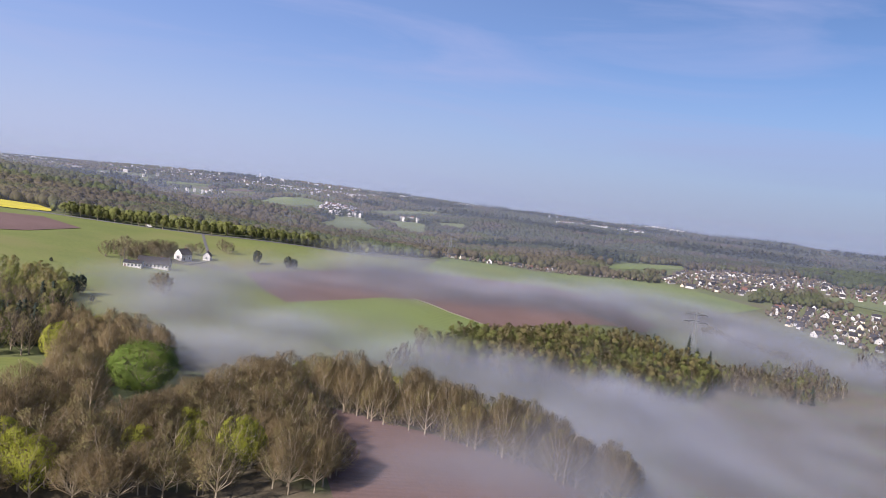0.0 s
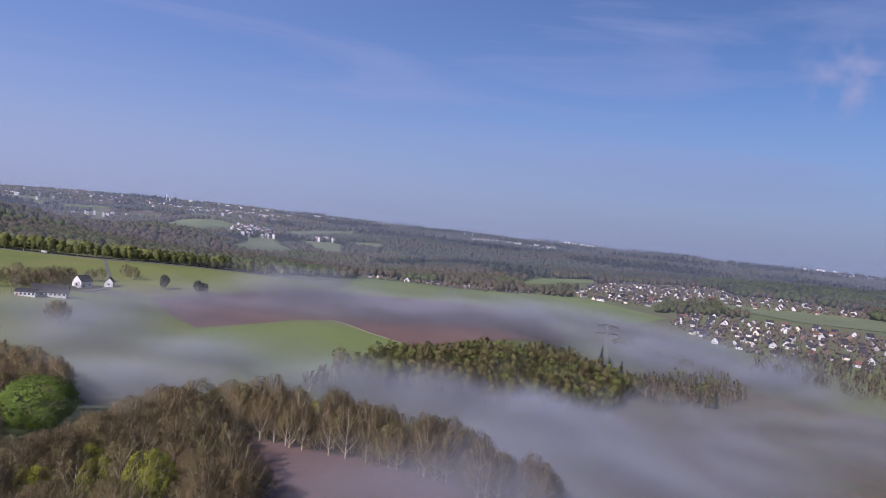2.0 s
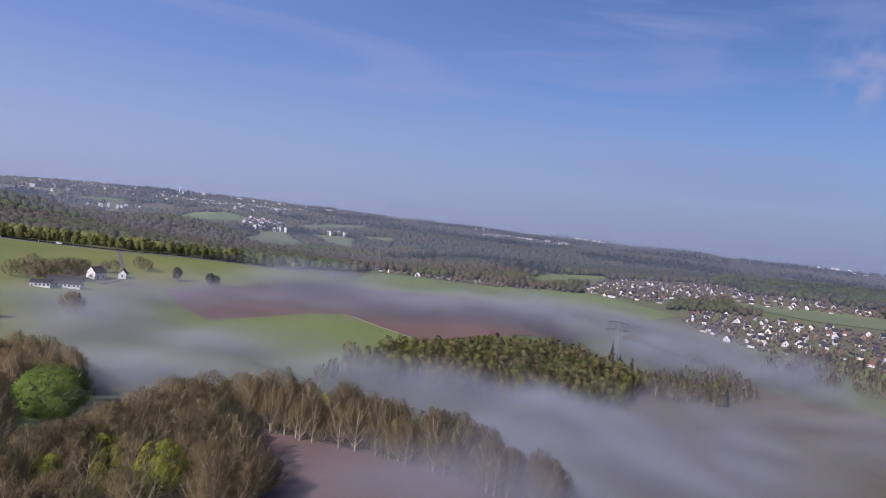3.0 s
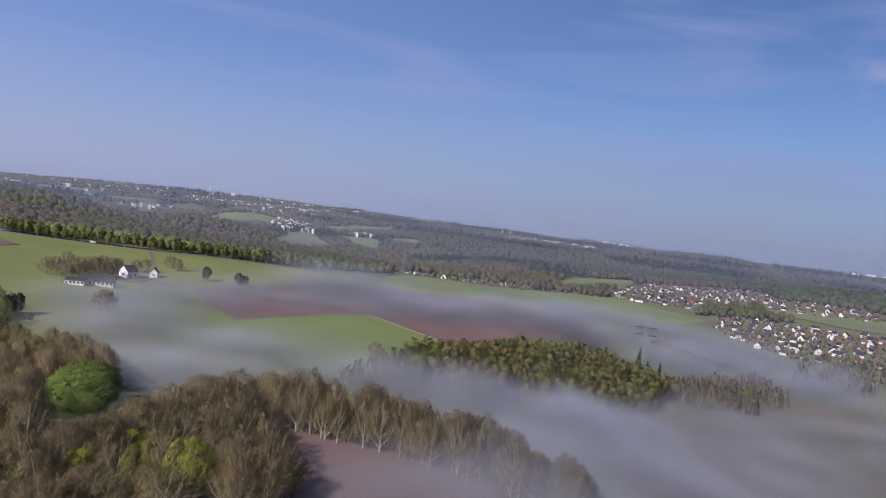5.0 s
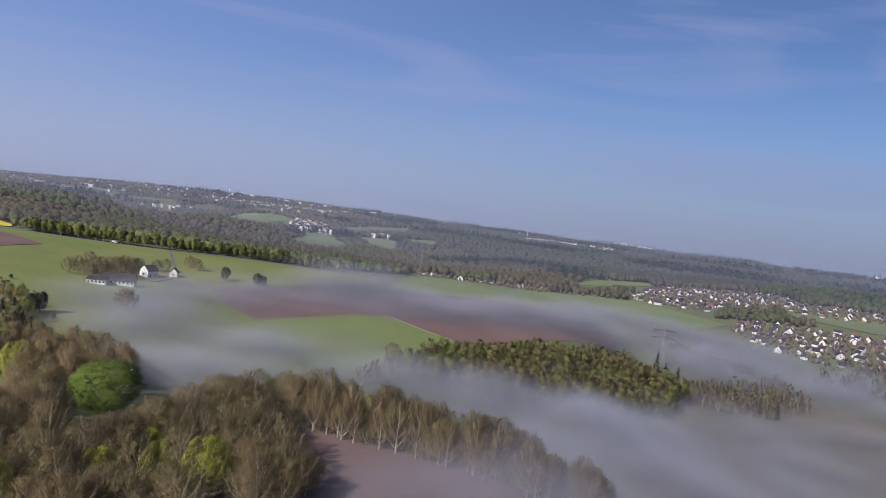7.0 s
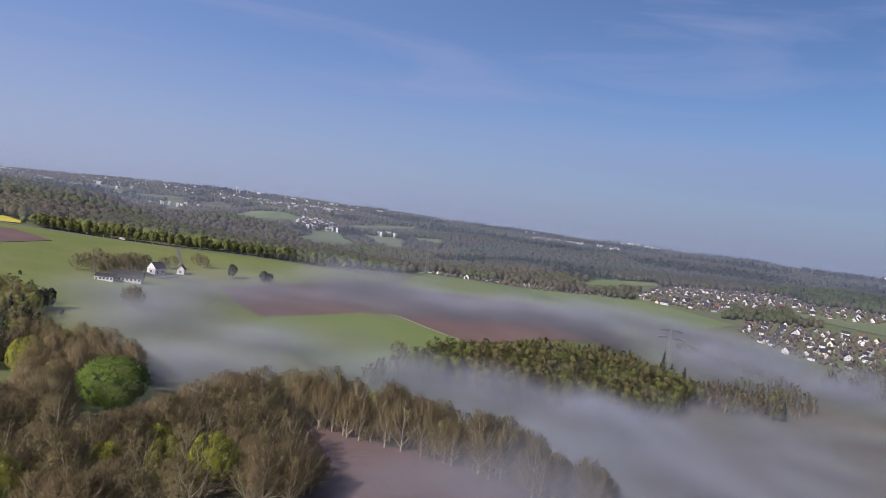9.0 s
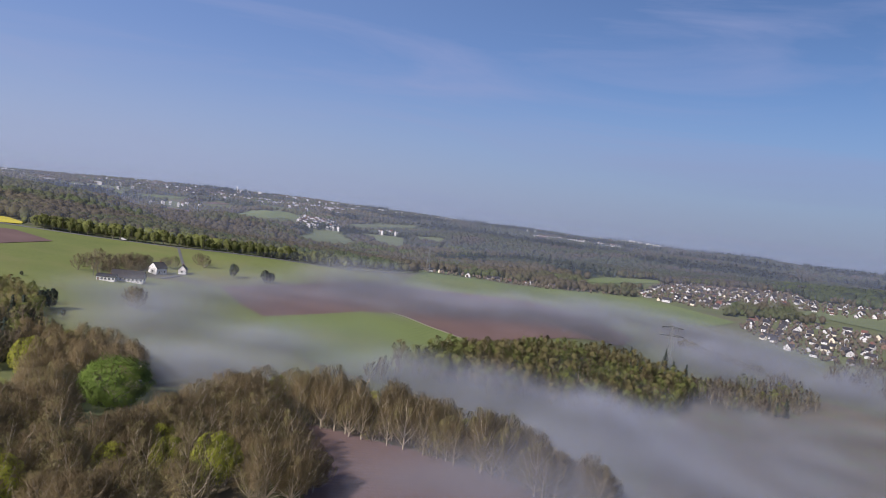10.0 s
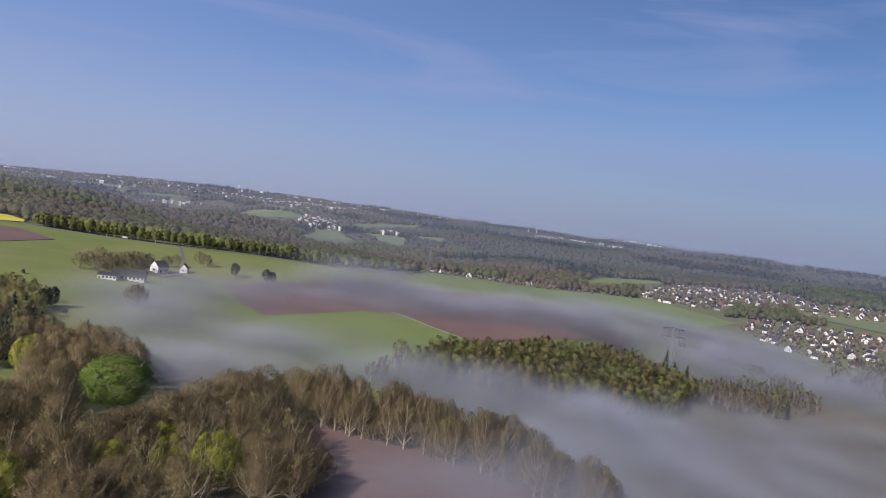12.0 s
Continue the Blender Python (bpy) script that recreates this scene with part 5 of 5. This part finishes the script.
def homes(n, b0, b1, d0, d1):
    return [(rnd.uniform(b0, b1), rnd.uniform(d0, d1), rnd.uniform(0, 180), 13, 10, 6, 4, rnd.choice((1, 1, 2))) for _ in range(n)]


def halls(n, b0, b1, d0, d1):
    return [(rnd.uniform(b0, b1), rnd.uniform(d0, d1), rnd.uniform(-10, 30), rnd.uniform(26, 60), 20, 6, 1, 0) for _ in range(n)]


def blocks(n, b0, b1, d0, d1):
    return [(rnd.uniform(b0, b1), rnd.uniform(d0, d1), rnd.uniform(-20, 40), rnd.uniform(15, 28), 14, rnd.uniform(10, 18), 1, 0) for _ in range(n)]


town("far_village", "far village of white houses on the opposite slope", homes(46, -11.8, -8.4, 2480, 2720) + homes(8, -13.0, -11.2, 2500, 2640) + homes(12, -6.6, -4.0, 2490, 2580))
town("far_town", "white houses and halls of a far town", homes(60, -20, -9, 3500, 4050) + halls(9, -17, -8, 3600, 4000) + homes(10, -24, -20, 2850, 3000) + homes(50, -37, -20, 3400, 4200) + halls(4, -37, -26, 3500, 4200))
town("skyline_town", "white buildings strung along the skyline and in the far dip", homes(70, 7.5, 15, 3420, 3640) + homes(210, -38, 40, 4250, 4600) + halls(6, -38, 40, 4250, 4500) + blocks(12, 13, 19, 4450, 4620) + blocks(9, 26, 37, 4450, 4620) + blocks(2, -18, -8, 4450, 4600))

# ================= pylons =================
def beam(bm, a, b, r):
    d = (b - a).normalized()
    u = d.orthogonal().normalized() * r
    w = d.cross(u).normalized() * r
    vs = [bm.verts.new(p + k) for p in (a, b) for k in (u, w, -u, -w)]
    for q in range(4):
        bm.faces.new((vs[q], vs[(q + 1) % 4], vs[4 + (q + 1) % 4], vs[4 + q]))


def pylon(height, arms, base=3.2, fat=0.14):
    root = thing("pylon", "grey lattice steel power pylon with two pairs of arms", "pylon", "power pylons")

    def corner(n, z):
        h = base * (1 - z / height) + 0.45
        return Vector((h * (1, -1, -1, 1)[n], h * (1, 1, -1, -1)[n], z))

    for n in range(4):
        bm = bmesh.new()
        beam(bm, corner(n, -1), corner(n, height), fat)
        part("leg", bm, M_STEEL, root)
    bm = bmesh.new()
    z = 0.0
    while z < height - 1:
        step = max(1.5, 5.0 * (1 - z / height) + 1.0)
        z2 = min(height, z + step)
        for n in range(4):
            beam(bm, corner(n, z), corner((n + 1) % 4, z2), fat * 0.55)
            beam(bm, corner((n + 1) % 4, z), corner(n, z2), fat * 0.55)
        z = z2
    part("bracing", bm, M_STEEL, root)
    for z, half in arms:
        bm = bmesh.new()
        for s in (-1, 1):
            tip = Vector((s * half, 0, z + 0.3))
            for n in range(4):
                c = corner(n, z + (1.4 if n < 2 else 0.0))
                beam(bm, Vector((s * abs(c.x), c.y, c.z)), tip, fat * 1.7)
            for u in (0.3, 0.5, 0.7):
                beam(bm, Vector((s * half * u, -0.4 * (1 - u), z)), Vector((s * half * u, 0.4 * (1 - u), z + 1.3 * (1 - u))), fat * 0.6)
        arm = part("crossarm", bm, M_STEEL, root)
        for s in (-1, 1):
            for u in (0.55, 0.97):
                bm = bmesh.new()
                beam(bm, Vector((s * half * u, 0, z + 0.2)), Vector((s * half * u, 0, z - 2.2)), 0.12)
                part("insulator", bm, M_SLATE, arm)
    return root


main_pylon = pylon(38, ((28.5, 9.6), (35.0, 8.4)), 2.4, 0.13)
main_pylon.matrix_basis = pose(*at(19.75, 585), ground_at(*at(19.75, 585)), 0, 0, -16)
far_pylon = pylon(38, ((28.5, 9.6), (35.0, 8.4)), 2.8, 0.2)
far_pylon.matrix_basis = Matrix.LocRotScale((*at(-24.7, 2150), ground_at(*at(-24.7, 2150))), Euler((0, 0, radians(30))), (1.5, 1.5, 1.5))
for b, d, s, t in ((-1.0, 955, 0.95, 10), (-23.9, 2500, 1.5, 30), (-26.8, 2300, 1.4, 20), (-25.7, 2600, 1.4, 20), (-20.4, 1500, 1.0, 25), (-14.7, 1050, 0.95, 25), (-25.2, 2900, 1.5, 30)):
    x, y = at(b, d)
    copy_thing(far_pylon if d > 1400 else main_pylon, Matrix.LocRotScale((x, y, ground_at(x, y)), Euler((0, 0, radians(t))), (s, s, s)))

# ================= mist =================
MIST = [  # bearing, distance, half length across, half depth, turn, strength, height: the long bank over the ploughed fields
    (-7.8, 580, 36, 36, 0, 1.2, 23), (-4.7, 590, 46, 40, 0, 1.5, 24), (-1.2, 556, 50, 44, 0, 1.5, 17), (3.7, 545, 55, 42, -8, 1.5, 16), (8.6, 555, 60, 42, -12, 1.6, 16), (13.4, 598, 65, 48, -18, 1.7, 17),
    (18, 655, 70, 52, -20, 1.7, 18), (22.3, 700, 70, 55, -20, 1.6, 19), (26.4, 724, 70, 50, -15, 1.1, 17), (30, 690, 60, 50, 0, 0.8, 16), (35, 660, 60, 50, 0, 0.7, 15), (-12.2, 525, 50, 28, 0, 0.6, 10), (-16.3, 530, 40, 30, 0, 0.7, 13),
    (-10, 480, 70, 45, 0, 0.28, 8), (-3, 500, 60, 30, 0, 0.5, 9), (14, 790, 110, 75, -15, 0.4, 9), (22, 630, 60, 36, -15, 0.25, 8)]
MIST_NEAR = [  # over the meadow and in the hollow behind the wood
    (-26, 425, 32, 36, 0, 0.4, 10), (-21.6, 405, 36, 42, 0, 1.3, 14), (-18.5, 470, 40, 46, 0, 0.9, 12), (-23.5, 335, 28, 38, 0, 0.7, 10), (-19.8, 310, 34, 38, 0, 0.9, 10), (-21.2, 260, 26, 26, 0, 1.0, 10),
    (-16, 320, 42, 40, 0, 0.7, 9), (-11.5, 330, 48, 34, 0, 0.5, 9), (-17.5, 375, 52, 50, 0, 0.7, 10), (-17, 256, 34, 22, 0, 0.6, 9), (-13, 268, 34, 22, 0, 0.5, 9), (-9.6, 276, 34, 22, 0, 0.45, 9), (-5.2, 280, 36, 24, 0, 0.65, 11),
    (-0.2, 280, 38, 26, -4, 0.75, 14), (4.8, 278, 40, 28, -8, 0.9, 15)]
MIST_LOW = [  # the deep bank filling the valley, and wisps on the ploughed field
    (9.7, 278, 42, 30, -14, 1.1, 16), (14.5, 296, 48, 36, -20, 1.2, 16), (19, 318, 52, 42, -25, 1.2, 14), (23.2, 362, 60, 46, -25, 1.0, 14), (28, 430, 70, 50, -20, 0.7, 14), (33, 520, 80, 60, 0, 0.6, 14), (39, 560, 80, 80, 0, 0.5, 14), (10, 228, 30, 24, -20, 0.9, 14),
    (15, 246, 36, 28, -20, 0.9, 14), (19.3, 264, 40, 30, -10, 0.5, 11), (24, 290, 45, 40, 0, 0.42, 12), (30, 360, 60, 60, 0, 0.36, 12), (19, 218, 35, 30, 0, 0.45, 12), (26, 255, 45, 40, 0, 0.25, 10), (35, 330, 75, 75, 0, 0.2, 11),
    (-6, 172, 16, 14, 0, 0.5, 6), (-1.6, 168, 24, 16, 0, 0.55, 6), (3.4, 168, 26, 16, 0, 0.5, 7), (9, 178, 26, 16, 0, 0.6, 8), (14, 190, 26, 20, 0, 0.8, 9), (0, 196, 60, 18, 0, 0.45, 11), (9, 196, 40, 24, 0, 0.7, 13), (15, 196, 34, 26, 0, 1.1, 17)]


def ease(v):
    v = np.clip(v, 0, 1)
    return v * v * (3 - 2 * v)


def mist_density(x, y, lift):
    total = np.zeros(len(x))
    for b, d, lx, ly, turn, strength, top in MIST + MIST_NEAR + MIST_LOW:
        cx, cy = at(b, d)
        c, s = math.cos(radians(turn - b)), math.sin(radians(turn - b))
        u, v = (x - cx) * c + (y - cy) * s, -(x - cx) * s + (y - cy) * c
        total += strength * np.exp(-(u / lx) ** 2 - (v / ly) ** 2) * ease((top * billow * 1.3 - lift) / (1.15 * top))
    return np.clip(total - 0.03, 0, 1.6)


mb, mr = np.meshgrid(np.radians(np.arange(-42, 44, 0.7)), 110 * np.exp(np.arange(0, 2.2, 0.02)))
mx, my = (mr * np.sin(mb)).ravel(), (mr * np.cos(mb)).ravel()
mz = heights(np.column_stack([mx, my]))
billow = np.array([1.0 + 0.4 * noise.fractal((px * 0.017 + 7, py * 0.017, 3.0), 0.8, 2.0, 3) for px, py in zip(mx, my)])  # uneven tops
rows_m, cols_m = mb.shape
ii, jj = np.meshgrid(np.arange(rows_m - 1), np.arange(cols_m - 1), indexing="ij")
quads = np.stack([ii * cols_m + jj, ii * cols_m + jj + 1, (ii + 1) * cols_m + jj + 1, (ii + 1) * cols_m + jj], -1).reshape(-1, 4)
mist = thing("mist_bank", "thin white ground mist drifting through the valley", "mist", kind="stuff")
for level in range(14):
    lift = 0.8 + level * 1.8
    dens = mist_density(mx, my, lift)
    keep = (dens[quads].max(1) > 0.008)
    if not keep.any():
        continue
    ob = mesh_object("mist_layer", np.column_stack([mx, my, mz + lift]), quads[keep], M_MIST, mist, smooth=True)
    att = ob.data.attributes.new("mist_share", "FLOAT", "POINT")
    att.data.foreach_set("value", dens.astype(np.float32))

# far haze: thin slanting sheets of air that rise away from the ground
haze = thing("haze_bank", "faint bluish morning haze over the far hills", "haze", kind="stuff")
for d0, d1, thick in ((700, 880, 0.75), (1150, 1450, 0.9), (1750, 2050, 0.9), (2500, 2800, 1.0), (3300, 3600, 1.0), (4050, 4300, 1.1)):
    hb = np.radians(np.arange(-56, 57, 4.0))
    verts, dens = [], []
    for u in np.linspace(0, 1, 8):
        d = d0 + (d1 - d0) * u
        x, y = d * np.sin(hb), d * np.cos(hb)
        z = heights(np.column_stack([x, y])) * (1 - u) + 190 * u ** 1.3
        verts.append(np.column_stack([x, y, z]))
        dens.append(np.full(len(hb), thick * min(1.0, u * 6) * (1 - u) ** 1.2))
    n = len(hb)
    fs = [(r * n + c, r * n + c + 1, (r + 1) * n + c + 1, (r + 1) * n + c) for r in range(7) for c in range(n - 1)]
    ob = mesh_object("haze_layer", np.vstack(verts), fs, M_HAZE, haze, smooth=True)
    att = ob.data.attributes.new("mist_share", "FLOAT", "POINT")
    att.data.foreach_set("value", np.concatenate(dens).astype(np.float32))

# ================= small far landmarks =================
def skyline_tower(b, d, height):
    root = thing("water_tower", "slim pale tower standing above the far town", "tower")
    x, y = at(b, d)
    prof = [(3.4, -4), (2.6, height * 0.72), (4.4, height * 0.78), (4.4, height * 0.95), (1.2, height)]
    for name, rows in (("shaft", prof[:2]), ("head", prof[1:])):
        bm = bmesh.new()
        loops = [[bm.verts.new((r * math.cos(q * math.pi / 6), r * math.sin(q * math.pi / 6), z)) for q in range(12)] for r, z in rows]
        for lo, hi in zip(loops, loops[1:]):
            for q in range(12):
                bm.faces.new((lo[q], lo[(q + 1) % 12], hi[(q + 1) % 12], hi[q]))
        bm.faces.new(loops[-1])
        part(name, bm, M_WALL, root)
    root.matrix_basis = pose(x, y, ground_at(x, y))


skyline_tower(-17.4, 4400, 44)


def big_hall(b, d, w, dp, h, turn):
    root = thing("industrial_hall", "long pale industrial hall with flat roof far off", "hall", "far industrial halls")
    bm = bmesh.new()
    slab(bm, -w / 2, w / 2, -dp / 2, dp / 2, -6, h)
    part("wall", bm, M_WALL, root)
    bm = bmesh.new()
    slab(bm, -w / 2 - 0.8, w / 2 + 0.8, -dp / 2 - 0.8, dp / 2 + 0.8, h, h + 1.2)
    part("roof", bm, M_STEEL, root)
    x, y = at(b, d)
    root.matrix_basis = pose(x, y, ground_at(x, y) + 5, 0, 0, turn)


for b, d, w, h, turn in ((-30.7, 3560, 44, 14, 25), (-12.6, 3950, 80, 11, 8), (-10.8, 3900, 70, 10, 10), (-9.4, 3880, 90, 10, 12), (-8.0, 4050, 60, 12, 5), (-15.0, 4000, 60, 10, 8), (10.2, 1050, 16, 4, 8), (10.9, 1042, 14, 3.6, 10)):
    big_hall(b, d, w, w * 0.4, h, turn)


def utility_pole(b, d, height):
    root = thing("utility_pole", "thin grey wooden utility pole beside the farm", "pole", "farm poles")
    bm = bmesh.new()
    beam(bm, Vector((0, 0, -0.5)), Vector((0, 0, height)), 0.16)
    part("post", bm, M_POST, root)
    bm = bmesh.new()
    beam(bm, Vector((-1.0, 0, height - 0.6)), Vector((1.0, 0, height - 0.6)), 0.09)
    part("crossbar", bm, M_POST, root)
    x, y = at(b, d)
    root.matrix_basis = pose(x, y, ground_at(x, y))


utility_pole(-27.25, 478, 11)
utility_pole(-27.0, 482, 11)


def parked_van(b, d, turn):
    """A small delivery van: lower body, cabin, windscreen and four wheels."""
    root = thing("van", "small white van standing on the country road", "vehicle")
    bm = bmesh.new()
    prof = [(-2.4, 0.4), (2.4, 0.4), (2.4, 1.1), (1.5, 1.25), (0.9, 2.05), (-2.4, 2.1)]
    ends = [[bm.verts.new((x, y, z)) for x, z in prof] for y in (-0.9, 0.9)]
    bm.faces.new(ends[0])
    bm.faces.new(ends[1][::-1])
    for q in range(6):
        bm.faces.new((ends[0][q], ends[1][q], ends[1][(q + 1) % 6], ends[0][(q + 1) % 6]))
    bmesh.ops.recalc_face_normals(bm, faces=bm.faces[:])
    part("body", bm, M_WALL, root)
    bm = bmesh.new()
    slab(bm, 0.2, 0.85, -0.93, 0.93, 1.3, 1.9)
    part("side_window", bm, M_GLASS, root)
    for x in (-1.5, 1.5):
        for y in (-0.9, 0.9):
            bm = bmesh.new()
            bmesh.ops.create_cone(bm, cap_ends=True, segments=12, radius1=0.36, radius2=0.36, depth=0.24, matrix=Matrix.Translation((x, y, 0.36)) @ Matrix.Rotation(math.pi / 2, 4, "X"))
            part("wheel", bm, M_SLATE, root)
    x, y = at(b, d)
    root.matrix_basis = pose(x, y, ground_at(x, y) + 0.82, 0, 0, turn)


parked_van(-25.4, 693, 20)
hut = house("small brown hut with pale roof among roadside trees", "", 8, 6, 2.6, 2.4, M_CREAM, M_SLATE, name="hut", category="hut")
hut.matrix_basis = pose(*at(-16.7, 760), ground_at(*at(-16.7, 760)) + 3.0, 0, 0, 10)
dark_firs = [spruce("tall dark spruce beside the hamlet", "dark spruces", 15, 3.4)]
plant(dark_firs, [at(-2.0, 945), at(-1.8, 952), at(1.7, 975), at(1.9, 980), at(3.6, 1000), at(17.0, 1160), at(22.5, 1120)], 0.8, 1.1)
